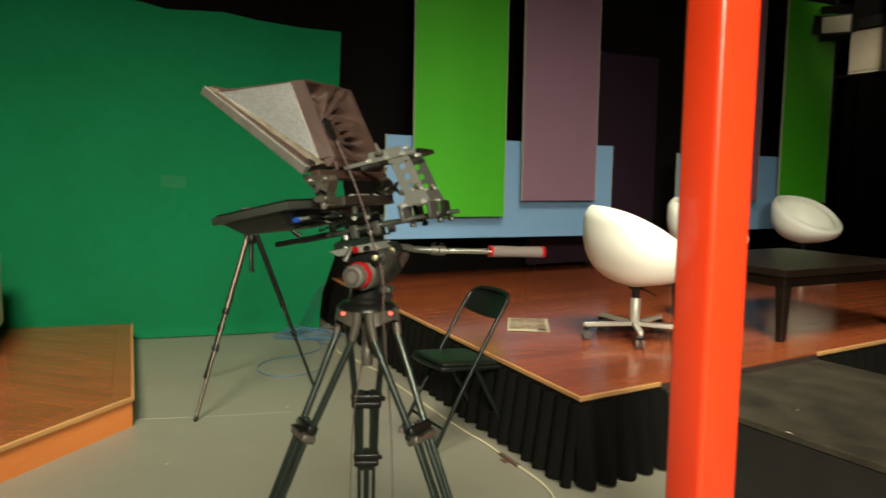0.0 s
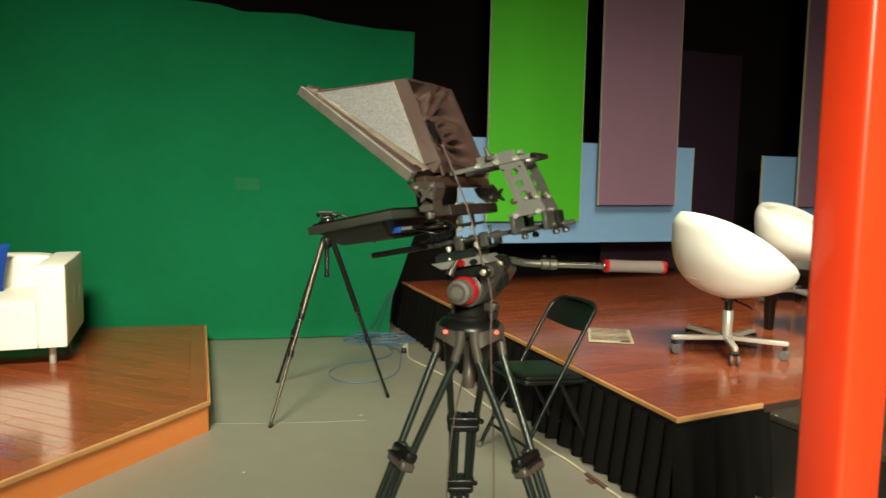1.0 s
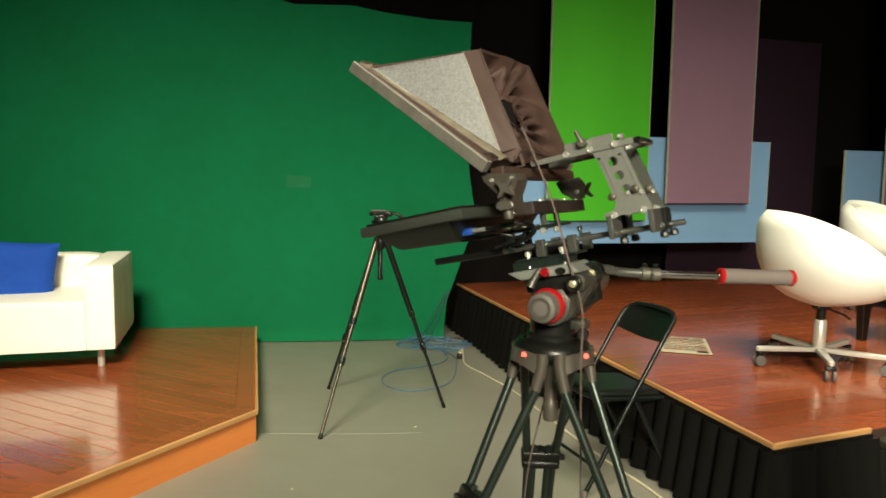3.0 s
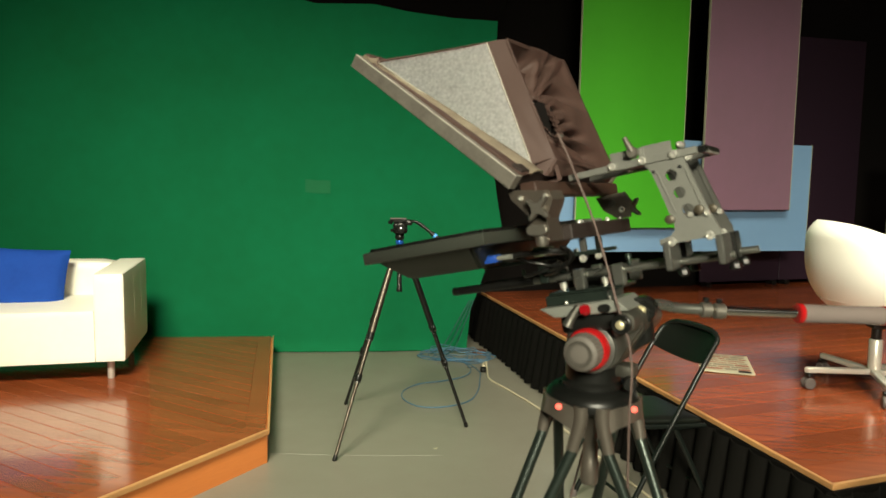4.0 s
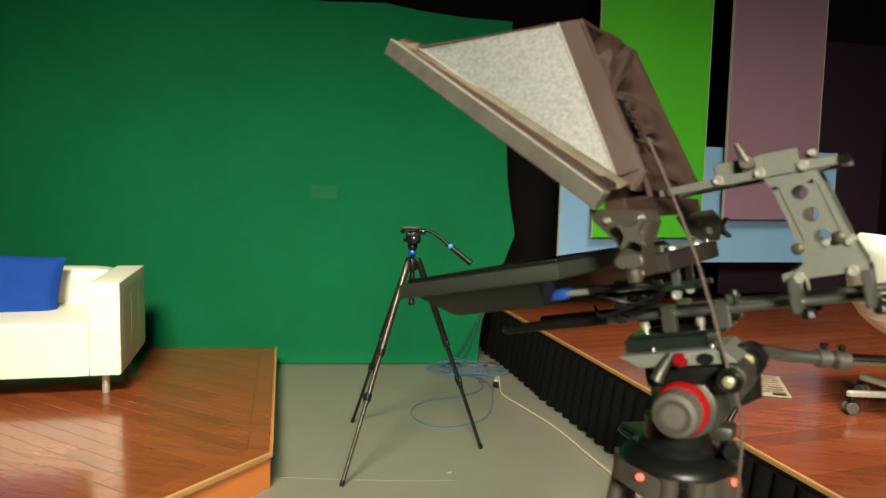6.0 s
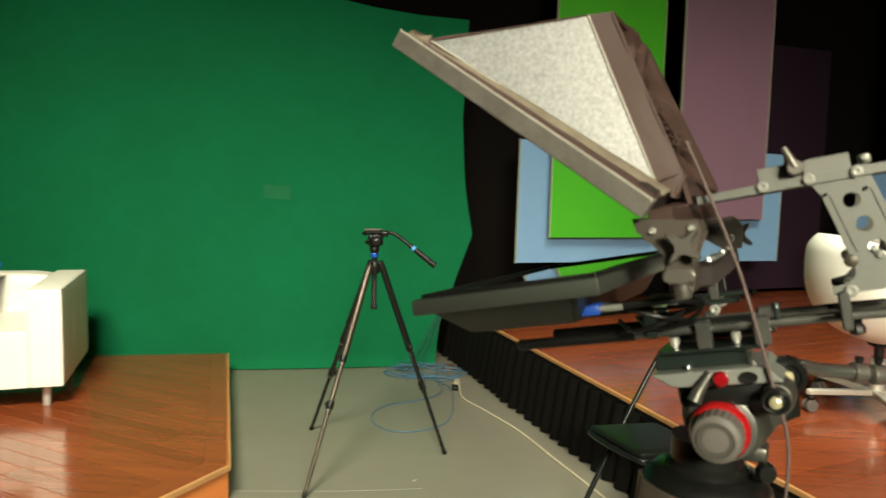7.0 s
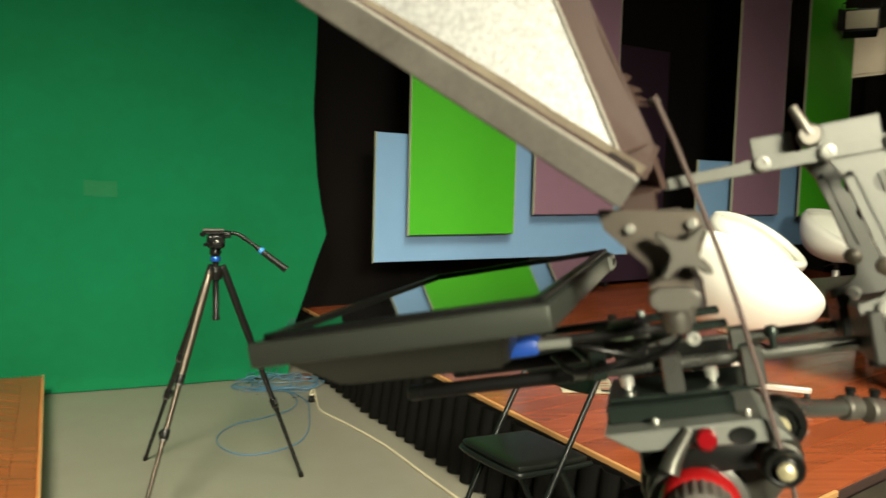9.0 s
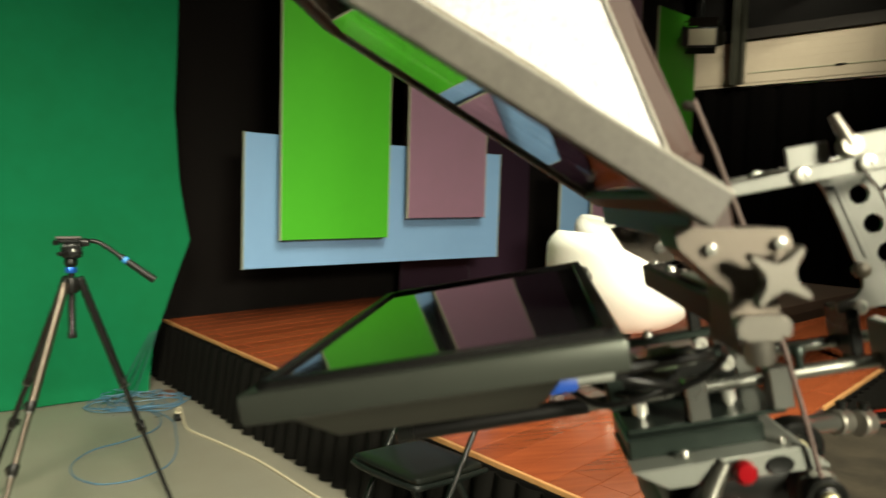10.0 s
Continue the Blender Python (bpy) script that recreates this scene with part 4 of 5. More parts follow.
    lathe([(r * 0.28, 0), (r * 0.28, h), (r * 0.28, h + 0.001), (r * 0.28, h + t - 0.0006)], 16, X(p, d), bm=b)
    return part("knob", b, material or M_KNOBMETAL, parent, "star-shaped clamping knob")


def holed_plate(poly, holes, y0, y1):
    """A plate standing in the x-z plane between y0 and y1, with openings cut right through it."""
    b = bmesh.new()
    edges = []
    for ring in [poly] + holes:
        vs = [b.verts.new((x, y0, z)) for x, z in ring]
        edges += [b.edges.new((vs[i], vs[(i + 1) % len(vs)])) for i in range(len(vs))]
    bmesh.ops.triangle_fill(b, use_beauty=True, use_dissolve=False, edges=edges)
    r = bmesh.ops.extrude_face_region(b, geom=list(b.faces))
    bmesh.ops.translate(b, vec=(0, y1 - y0, 0), verts=[v for v in r["geom"] if isinstance(v, bmesh.types.BMVert)])
    return b


def ring_of(x, z, r, n=20):
    return [(x + r * math.cos(2 * math.pi * i / n), z + r * math.sin(2 * math.pi * i / n)) for i in range(n)]


# ---- the main tripod ----
TC = Vector((-0.188, 1.768, 0.024))
tripod = thing("camera_tripod", "black twin-tube video tripod with a grey bowl", "tripod", Matrix.Translation(TC))
for k in range(3):
    rot = Matrix.Rotation(radians((97, 212, 327)[k]), 4, "Z")

    def P(z, tang, out=0.0):
        return rot @ Vector((0.165 + 0.44 * (0.715 - z) + out, tang, z))

    leg = part("leg", tube([P(0.955, -0.050, -0.008), P(0.70, -0.030)], 0.0092, 12), M_GEARGREEN, tripod)
    part("upper_tube", tube([P(0.955, 0.050, -0.008), P(0.70, 0.030)], 0.0092, 12), M_GEARGREEN, leg)
    for sg in (-1, 1):
        part("middle_tube", tube([P(0.735, sg * 0.0165), P(0.46, sg * 0.0165)], 0.0085, 12), M_GEARGREEN, leg)
    part("lower_tube", tube([P(0.53, 0), P(0.006, 0)], 0.0095, 12), M_GEARGREEN, leg)
    for sg in (-1, 1):
        part("lower_tube", tube([P(0.70, sg * 0.030, 0.004), P(0.50, sg * 0.027, 0.004)], 0.0075, 12), M_GEARGREEN, leg)
        part("lower_tube", tube([P(0.47, sg * 0.022, 0.002), P(0.06, sg * 0.022, 0.002)], 0.006, 12), M_GEARGREEN, leg)
    tilt = Matrix.Rotation(math.atan(0.44), 4, "Y")
    for z, wd in ((0.700, 0.088), (0.492, 0.076)):
        mm = rot @ Matrix.Translation((0.165 + 0.44 * (0.715 - z), 0, z)) @ tilt.inverted()
        cl = part("leg_clamp", box(0.028, wd, 0.024, 0, 0, 0.008, 0.007, 3, m=mm), M_GEAR, leg)
        part("clamp_body", box(0.036, wd * 0.96, 0.022, 0, 0, -0.014, 0.007, 3, m=mm), M_MAGN if k != 0 else M_GEAR, leg)
        part("clamp_lever", tube([mm @ Vector((0.018, wd * 0.3, 0.008)), mm @ Vector((0.026, 0, 0.012)), mm @ Vector((0.02, -wd * 0.35, 0.006))], 0.006, 8), M_GEAR, leg)
        part("clamp_screw", lathe([(0.007, 0), (0.008, 0.004), (0.005, 0.009)], 12, mm @ Matrix.Translation((0.0, -wd / 2, 0.01)) @ Matrix.Rotation(radians(90), 4, "X")), M_GEAR, leg)
    part("spiked_foot", lathe([(0.006, 0), (0.02, 0.004), (0.022, 0.03), (0.016, 0.05)], 14, Matrix.Translation(P(-0.024, 0))), M_RUBBER, leg)
# crown with a flared bracket for every leg
crown = part("crown", lathe([(0.045, 0.984), (0.066, 0.986), (0.0745, 0.992), (0.0755, 1.000), (0.072, 1.009), (0.065, 1.016), (0.046, 1.020)], 48), M_GEAR, tripod)


def web(rot):
    """The cast apron between the two sockets of a leg: shallow in the middle, deep at the sockets."""
    def f(u, v):
        q = abs(2 * u - 1)
        a = radians(50) * (2 * u - 1)
        z0, z1 = 1.004 - 0.012 * q ** 3, 0.978 - 0.026 * q ** 2
        z = z0 + v * (z1 - z0)
        r = 0.077 + 0.22 * (1.004 - z) * (1 - q ** 2)
        return rot @ Vector((r * math.cos(a), r * math.sin(a), z))
    return f


for k in range(3):
    rot = Matrix.Rotation(radians((97, 212, 327)[k]), 4, "Z")

    def P(z, tang, out=0.0):
        return rot @ Vector((0.165 + 0.44 * (0.715 - z) + out, tang, z))

    for sg in (-1, 1):
        b = tube(curve([rot @ Vector((0.0495, sg * 0.0485, 1.001)), rot @ Vector((0.0525, sg * 0.050, 0.975)), P(0.932, sg * 0.0485, -0.006)], 5), 0.0108, 16, ends=(0.0125, 0.0098))
        part("leg_socket", b, M_MAGN, tripod, "grey cast leg socket")
    part("casting", sheet(24, 6, web(rot), 0.006), M_MAGN, tripod, "grey cast leg bracket")
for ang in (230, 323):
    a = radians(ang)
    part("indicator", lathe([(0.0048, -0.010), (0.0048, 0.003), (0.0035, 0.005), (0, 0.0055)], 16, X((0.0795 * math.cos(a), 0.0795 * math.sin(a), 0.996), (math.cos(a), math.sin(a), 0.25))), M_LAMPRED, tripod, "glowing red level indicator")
part("bowl_handle", lathe([(0.0, 0.852), (0.0135, 0.852), (0.015, 0.856), (0.015, 0.888), (0.0125, 0.893), (0.0125, 0.94), (0.02, 0.968), (0.03, 0.985)], 20), M_MAGN, tripod, "grey bowl clamp handle")
part("bowl", lathe([(0.03, 0.970), (0.045, 0.985), (0.050, 1.010), (0.050, 1.019), (0.042, 1.022)], 32), M_GEAR, tripod)

# ---- fluid head ----
# pose of the prompter rig on the head: x to its back, y across, z up, pitched nose-down
RIG = Matrix(((0.9201, 0.3426, -0.1905, -0.1677), (-0.3328, 0.9397, 0.0817, 1.7266), (0.2069, -0.0117, 0.9786, 1.1939), (0, 0, 0, 1)))
M_CHEEK = mat("dark_grey_green_cover", (0.085, 0.084, 0.070), 0.38, 0.6, scale=14, mix=0.5, rough_var=0.06)
AZ = math.atan2(-0.342, 0.94)                                        # heading of the rig: x to its back, y across it
HEADM = Matrix.Translation((TC.x, TC.y, 1.054)) @ Matrix.Rotation(AZ, 4, "Z")
ONHEAD = HEADM.inverted() @ RIG
ROS, GOLDP, LEV = ONHEAD @ Vector((0.047, 0.008, -0.025)), ONHEAD @ Vector((0.037, -0.072, -0.035)), ONHEAD @ Vector((-0.046, -0.074, -0.031))
head = thing("fluid_head", "black fluid head with a red-ringed grey drag knob", "tripod head", HEADM)
part("pan_base", lathe([(0.050, -0.014), (0.050, -0.004), (0.044, 0.001), (0.044, 0.030)], 32), M_GEAR, head)


def hull(x0, z0, r0, x1, z1, r1, n=18):
    """The outline round two circles."""
    d = math.hypot(x1 - x0, z1 - z0)
    a, s = math.atan2(z1 - z0, x1 - x0), math.acos((r0 - r1) / d)
    arc = lambda x, z, r, b, e: [(x + r * math.cos(b + (e - b) * i / n), z + r * math.sin(b + (e - b) * i / n)) for i in range(n + 1)]
    return arc(x0, z0, r0, a + s, a + 2 * math.pi - s) + arc(x1, z1, r1, a - s, a + s)


m_side = Matrix.Rotation(radians(90), 4, "X")
part("body", prism(hull(0.022, 0.074, 0.048, 0.072, 0.108, 0.024), -0.045, 0.056, 0.005, m=m_side, seg=2), M_CHEEK, head)
part("cheek", prism(hull(0.024, 0.073, 0.045, 0.0745, 0.111, 0.021), 0.0562, 0.070, 0.004, m=m_side, seg=2), M_CHEEK, head, "dark grey side cover")
part("tilt_cradle", box(0.10, 0.080, 0.024, 0.020, -0.004, 0.106, 0.006, 2), M_GEAR, head)
part("boss", lathe([(0.019, 0.066), (0.0175, 0.084), (0.0155, 0.092), (0.012, 0.093)], 28, Matrix.Translation((GOLDP.x, 0, GOLDP.z)) @ m_side), M_CHEEK, head, "dark round boss")
KM = Matrix.Translation((0.021, -0.052, 0.066)) @ Matrix.Rotation(radians(90), 4, "X")
part("drag_collar", lathe([(0.039, 0.014), (0.0395, 0.018), (0.0385, 0.024), (0.034, 0.026)], 36, KM), M_GEARGREY, head)
part("red_ring", lathe([(0.0315, 0.020), (0.0328, 0.024), (0.0328, 0.038), (0.030, 0.042)], 40, KM), M_REDPLASTIC, head, "glossy red ring")
b = bmesh.new()
rings = []
for r, z, rib in ((0.0275, 0.040, 0), (0.0283, 0.044, 1), (0.0279, 0.062, 1), (0.0262, 0.066, 0), (0.0235, 0.0685, 0), (0.012, 0.070, 0)):
    rings.append([b.verts.new(KM @ Vector(((r - 0.0018 * rib * (j // 2 % 2)) * math.cos(math.pi * j / 48), (r - 0.0018 * rib * (j // 2 % 2)) * math.sin(math.pi * j / 48), z))) for j in range(96)])
for q0, q1 in zip(rings, rings[1:]):
    for j in range(96):
        b.faces.new((q0[j], q0[(j + 1) % 96], q1[(j + 1) % 96], q1[j]))
b.faces.new(rings[0][::-1])
b.faces.new(rings[-1])
kn = part("drag_knob", b, M_KNOBGREY, head, "ribbed grey drag knob")
# raised gunmetal ring imitating a groove, the groove's shade put into its colour
part("drawn_groove", lathe([(0.0200, 0.0690), (0.0205, 0.0702), (0.0190, 0.0706), (0.0185, 0.0698)], 40, KM), M_DARKCLAMP, kn)
part("lock_lever", tube(curve([LEV, LEV + Vector((0.004, 0.004, 0.012)), LEV + Vector((0.014, 0.010, 0.032))], 6), 0.007, 12, ends=(0.0085, 0.0055)), M_CHEEK, head)
part("pan_lock", lathe([(0.010, 0), (0.012, 0.004), (0.010, 0.016)], 16, X((0.066, -0.016, 0.006), (0.35, -0.93, 0))), M_GEAR, head)
part("pan_brake", box(0.034, 0.036, 0.020, 0.052, 0.004, 0.010, 0.005, 2), M_CHEEK, head)
part("screw_seat", lathe([(0.0145, -0.004), (0.0145, 0.002), (0.013, 0.003), (0.0095, 0.002), (0.0085, 0.004), (0.006, 0.005), (0, 0.005)], 20, X(GOLDP, (0, -1, 0))), M_GEAR, head)
part("brass_screw", lathe([(0.0066, 0), (0.0066, 0.005), (0.004, 0.007), (0, 0.007)], 18, X(GOLDP + Vector((0, -0.004, 0)), (0, -1, 0))), M_GOLD, head, "pale brass screw")
ros = part("rosette", lathe([(0.018, -0.012), (0.021, -0.010), (0.021, 0.010), (0.019, 0.012), (0.015, 0.012), (0.014, 0.009), (0.0105, 0.009)], 28, X(ROS, (0, -1, 0))), M_GEAR, head)
part("rosette_screw", lathe([(0.0075, 0), (0.0075, 0.005), (0.005, 0.007), (0, 0.007)], 18, X(ROS + Vector((0, -0.009, 0)), (0, -1, 0))), M_GOLD, ros, "pale brass screw")
part("rosette_arm", tube([ROS + Vector((-0.004, 0.006, 0.0)), ROS + Vector((0.004, 0.012, -0.045)), ROS + Vector((-0.018, 0.012, -0.060))], 0.010, 14, ends=(0.016, 0.010)), M_GEAR, head)

# pan handle to the right
inv = HEADM.inverted()
hp = [inv @ Vector(p) for p in ((-0.123, 1.722, 1.174), (-0.098, 1.742, 1.184), (-0.063, 1.759, 1.177), (-0.018, 1.77, 1.174), (0.124, 1.795, 1.171))]
hend = inv @ Vector((0.270, 1.838, 1.166))
handle = part("pan_handle", tube(curve(hp[:4], 8), 0.0084, 14), M_ROD, head, "grey curved pan handle")
part("extension_rod", tube([hp[3], hp[4]], 0.0074, 16), M_STEEL, handle, "bright steel extension rod")
hd = (hend - hp[-1]).normalized()
q = hp[-1]
part("grip", lathe([(0.010, 0), (0.0145, 0.004), (0.0148, 0.02), (0.0140, 0.075), (0.0148, 0.128), (0.0145, 0.142), (0.010, 0.145)], 20, axis(q, hd)), M_GRIP, handle, "grey foam grip")
for o in (-0.003, 0.140):
    part("grip_ring", lathe([(0.0135, 0), (0.0158, 0.002), (0.0158, 0.008), (0.0135, 0.010)], 20, axis(q + hd * o, hd)), M_REDPLASTIC, handle, "red end ring")
for o in (0.0, 0.020):
    part("handle_clamp", lathe([(0.0105, -0.009), (0.0122, -0.007), (0.0122, 0.007), (0.0105, 0.009)], 18, axis(hp[3] + Vector((o, 0, 0)), hd)), M_KNOBMETAL, handle)
    part("clamp_screw", lathe([(0.004, 0), (0.004, 0.007), (0.005, 0.007), (0.005, 0.011)], 12, axis(hp[3] + Vector((o, 0, 0.008)), (0, 0, 1))), M_GEAR, handle)

# ---- teleprompter rig ----
rig = thing("teleprompter", "teleprompter with felt-sided hood, mirror glass and flat monitor", "teleprompter", RIG)

# plates between head and rods
part("quick_release", prism([(-0.092, -0.001), (-0.068, -0.017), (0.048, -0.017), (0.031, 0.001)], -0.030, 0.064, 0.0015, m=m_side), M_PLATE, rig, "satin alloy sliding plate", smooth=False)
part("release_button", lathe([(0.0075, 0), (0.0088, 0.003), (0.0088, 0.010), (0.006, 0.014), (0, 0.0145)], 20, X((-0.015, -0.064, -0.010), (0, -1, 0.2))), M_BUTTON, rig, "glossy red release button")
part("button_recess", lathe([(0.0065, 0), (0.007, 0.001), (0.006, 0.003), (0, 0.002)], 20, X((0.012, -0.063, -0.010), (0, -1, 0.1)) @ Matrix.Scale(1.5, 4, (1, 0, 0))), M_GEAR, rig)
part("tilt_bed", box(0.112, 0.085, 0.030, -0.012, -0.006, -0.046, 0.008, 2), M_GEAR, rig)
base = part("base_plate", box(0.101, 0.078, 0.0155, -0.038, -0.002, -0.0005, 0.0015, 1), M_GEARGREEN, rig, "dark green anodised base plate", smooth=False)
part("plate_lip", box(0.120, 0.070, 0.004, -0.026, 0.004, 0.0152, 0.001, 1), M_GEARGREEN, base, smooth=False)
for x in (-0.070, 0.0):
    part("thumb_screw", lathe([(0.0035, 0), (0.0035, 0.003), (0.0062, 0.0035), (0.0062, 0.012), (0.0045, 0.014)], 14, Matrix.Translation((x, -0.004, 0.019))), M_BOLT, base, "bright steel screw")
    bolt((x + 0.02, -0.052, 0.001), base, 0.0026, (0, 0, 1))
ROD_N, ROD_F = -0.020, 0.054
for y, x0, x1 in ((ROD_N, -0.252, 0.196), (ROD_F, -0.228, 0.217)):
    part("rail_rod", tube([(x0, y, 0.041), (x1, y, 0.041)], 0.0054, 16), M_ROD, rig, "long grey steel rail rod")
    part("rod_sleeve", tube([(x0 + 0.001, y, 0.041), (-0.112, y, 0.041)], 0.0068, 16), M_BLACKPLASTIC, rig, "black rod sleeve")
    part("rod_cap", lathe([(0.0070, 0), (0.0070, 0.012), (0.005, 0.014)], 14, X((x0, y, 0.041), (-1, 0, 0))), M_GEAR, rig)
    for x in (-0.031, 0.031):
        part("rod_block", box(0.0165, 0.016, 0.032, x, y - 0.008 if y < 0 else y, 0.0192, 0.0015, 1), M_ROD, rig, "grey upright rod block", smooth=False)
    ca = part("rod_block", box(0.0135, 0.014, 0.036, -0.090, y - 0.006 if y < 0 else y, 0.036, 0.0015, 1), M_GEARGREEN, rig, smooth=False)
part("back_web", box(0.100, 0.004, 0.026, -0.030, 0.040, 0.0192, 0.001, 1), M_GEAR, rig)
part("stop_screw", lathe([(0.003, 0), (0.003, 0.010), (0.0048, 0.0105), (0.0048, 0.017), (0.004, 0.018)], 12, Matrix.Translation((0.049, -0.028, 0.046))), M_GEARGREEN, rig)

# monitor shelf rails, uprights and rear cross bar
for y in (-0.047, 0.022):
    rail = part("shelf_rail", box(0.200, 0.012, 0.006, -0.084, y, 0.0712, 0.0015, 1), M_GEARGREEN, rig, "dark green shelf rail", smooth=False)
    for x in (-0.075, -0.050):
        bolt((x, y, 0.0772), rail, 0.0042, (0, 0, 1))
    up = part("upright", box(0.0095, 0.010, 0.0305, -0.011, y + 0.002, 0.0665, 0.0015, 1), M_GEARGREY if y < 0 else M_GEAR, rig, smooth=False)
    bolt((-0.011, y - 0.006, 0.0665), up, 0.0058, (0, -1, 0))
part("clip_plate", box(0.012, 0.084, 0.004, -0.008, -0.010, 0.1204, 0.001, 1), M_PLATE, rig, "bright clip plate on the cross bar", smooth=False)
part("cross_bar", box(0.021, 0.276, 0.023, -0.010, 0.028, 0.0972, 0.002, 1), M_BROWNBAR, rig, "dark brown rear cross bar", smooth=False)
for y in (-0.05, 0.08, 0.15):
    bolt((-0.010, y, 0.1202), rig, 0.004, (0, 0, 1))

# flat monitor, screen upwards
mon = part("monitor", box(0.226, 0.396, 0.0185, -0.208, 0.020, 0.1085, 0.003, 2), M_MONITOR, rig, "flat black monitor facing up")
part("screen", box(0.196, 0.366, 0.003, -0.205, 0.022, 0.1258, 0.0006, 1), M_SCREEN, mon, "glossy dark screen")
for sx, sy, x, y in ((0.210, 0.008, -0.206, -0.1655), (0.210, 0.008, -0.206, 0.2095), (0.008, 0.383, -0.307, 0.022), (0.008, 0.383, -0.103, 0.022)):
    part("bezel", box(sx, sy, 0.0055, x, y, 0.1262, 0.001, 1), M_BLACKPLASTIC, mon)
b = bmesh.new()
lo = [b.verts.new(p) for p in ((-0.288, -0.110, 0.075), (-0.150, -0.110, 0.075), (-0.150, 0.180, 0.075), (-0.288, 0.180, 0.075))]
hi = [b.verts.new(p) for p in ((-0.308, -0.164, 0.110), (-0.128, -0.164, 0.110), (-0.128, 0.205, 0.110), (-0.308, 0.205, 0.110))]
b.faces.new(lo[::-1])
b.faces.new(hi)
for i in range(4):
    b.faces.new((lo[i], lo[(i + 1) % 4], hi[(i + 1) % 4], hi[i]))
bmesh.ops.bevel(b, geom=list(b.edges), offset=0.004, segments=2, affect="EDGES")
part("rear_housing", b, M_HOUSING, mon)
port = part("port", box(0.004, 0.040, 0.015, -0.0935, 0.190, 0.1098, 0.001, 1), M_PLATE, mon, "pale socket frame")
part("socket", box(0.003, 0.025, 0.006, -0.0915, 0.190, 0.1140, 0.0005, 1), M_BLACKPLASTIC, port)
mon.matrix_basis = Matrix.Translation((-0.0965, -0.1955, 0.127)) @ Matrix.Rotation(radians(-3), 4, "Z") @ Matrix.Translation((0.095, 0.178, -0.127))
con = part("video_connector", box(0.034, 0.024, 0.0125, -0.139, -0.108, 0.0805, 0.003, 2), M_BLUEPLASTIC, rig, "blue video connector")
for y in (-0.114, -0.098):
    part("thumb_screw", tube([(-0.122, y, 0.087), (-0.098, y, 0.0865)], 0.0038, 8), M_PLATE, con)
part("video_cable", tube(curve([(-0.120, -0.106, 0.087), (-0.080, -0.104, 0.087), (-0.034, -0.090, 0.084), (-0.028, -0.050, 0.074), (-0.060, -0.010, 0.060), (-0.11, 0.02, 0.056)], 8), 0.0042, 8), M_BLACKPLASTIC, rig)
for pts in (((-0.128, -0.02, 0.060), (-0.105, -0.062, 0.052), (-0.070, -0.074, 0.058), (-0.048, -0.058, 0.066), (-0.062, -0.030, 0.062), (-0.098, -0.012, 0.054)),
            ((-0.118, 0.030, 0.056), (-0.090, -0.030, 0.050), (-0.058, -0.055, 0.052), (-0.030, -0.070, 0.064), (-0.018, -0.082, 0.080), (-0.026, -0.096, 0.090)),
            ((-0.108, -0.088, 0.084), (-0.080, -0.092, 0.074), (-0.056, -0.078, 0.064), (-0.050, -0.040, 0.058), (-0.075, 0.010, 0.056))):
    part("patch_cable", tube(curve(pts, 8), 0.0026, 8), M_BLACKPLASTIC, rig, "short black cable looped below the monitor")
ad = part("adapter", box(0.018, 0.014, 0.014, -0.062, -0.092, 0.080, 0.002, 1), mat("pale_green_connector", (0.26, 0.36, 0.22), 0.45), rig, "small pale green connector")
part("adapter_shell", box(0.012, 0.012, 0.011, -0.047, -0.092, 0.081, 0.001, 1), M_PLATE, ad)

# mirror glass in its frame, at 44 degrees; the near side runs in towards the top
FA, FB = Vector((-0.299, 0, 0.439)), Vector((-0.031, 0, 0.186))
fp = (FB - FA).normalized()
fn = Vector((-fp.z, 0, fp.x))
mid = (FA + FB) / 2
FR = Matrix(((fp.x, 0, fn.x, mid.x), (fp.y, 1, fn.y, 0.020), (fp.z, 0, fn.z, mid.z), (0, 0, 0, 1)))
X0, X1, Y0, Y1, YF = -0.190, 0.180, -0.168, -0.219, 0.214     # top and bottom end, near side at the top and at the bottom, far side


def near(x, inset=0.0, z=0.0):
    """A point on the frame's near edge."""
    return Vector((x, Y0 + (x - X0) / (X1 - X0) * (Y1 - Y0) + inset, z))


def strip(x0, x1, i0, i1, z0, z1, bevel=0.0015):
    """A bar along the near edge, between two insets."""
    return prism([near(x0, i0).xy, near(x1, i0).xy, near(x1, i1).xy, near(x0, i1).xy], z0, z1, bevel, m=FR, seg=2)


gf = part("glass_frame", strip(X0, X1, 0, 0.020, -0.0155, 0.0055), M_BEAM, rig, "grey taped frame round the mirror glass", smooth=False)
# pale tube along the bar's upper edge: its highlight, put in as colour
part("edge_glint", tube([FR @ near(X0 + 0.001, 0.0010, 0.0055), FR @ near(X1 - 0.001, 0.0010, 0.0055), FR @ near(X1 - 0.001, 0.019, 0.0050)], 0.0011, 6), M_PIPING, gf, "pale line painted in as the edge highlight")
part("frame_bar", prism([(YF, 0.011), (YF, -0.012), (YF - 0.020, -0.012), (YF - 0.020, 0.011)], X0, X1 - 0.006, 0.0015, m=FR @ Matrix(((0, 0, 1, 0), (1, 0, 0, 0), (0, 1, 0, 0), (0, 0, 0, 1)))), M_BEAM, gf, smooth=False)
for x, w, material in ((X1 - 0.026, 0.020, M_BROWNBAR), (X0 + 0.001, 0.020, M_HOODCLOTH)):
    part("frame_bar", prism([near(x, 0.021).xy, near(x + w, 0.021).xy, (x + w, YF - 0.021), (x, YF - 0.021)], -0.013, 0.012, 0.002, m=FR), material, gf, smooth=False)
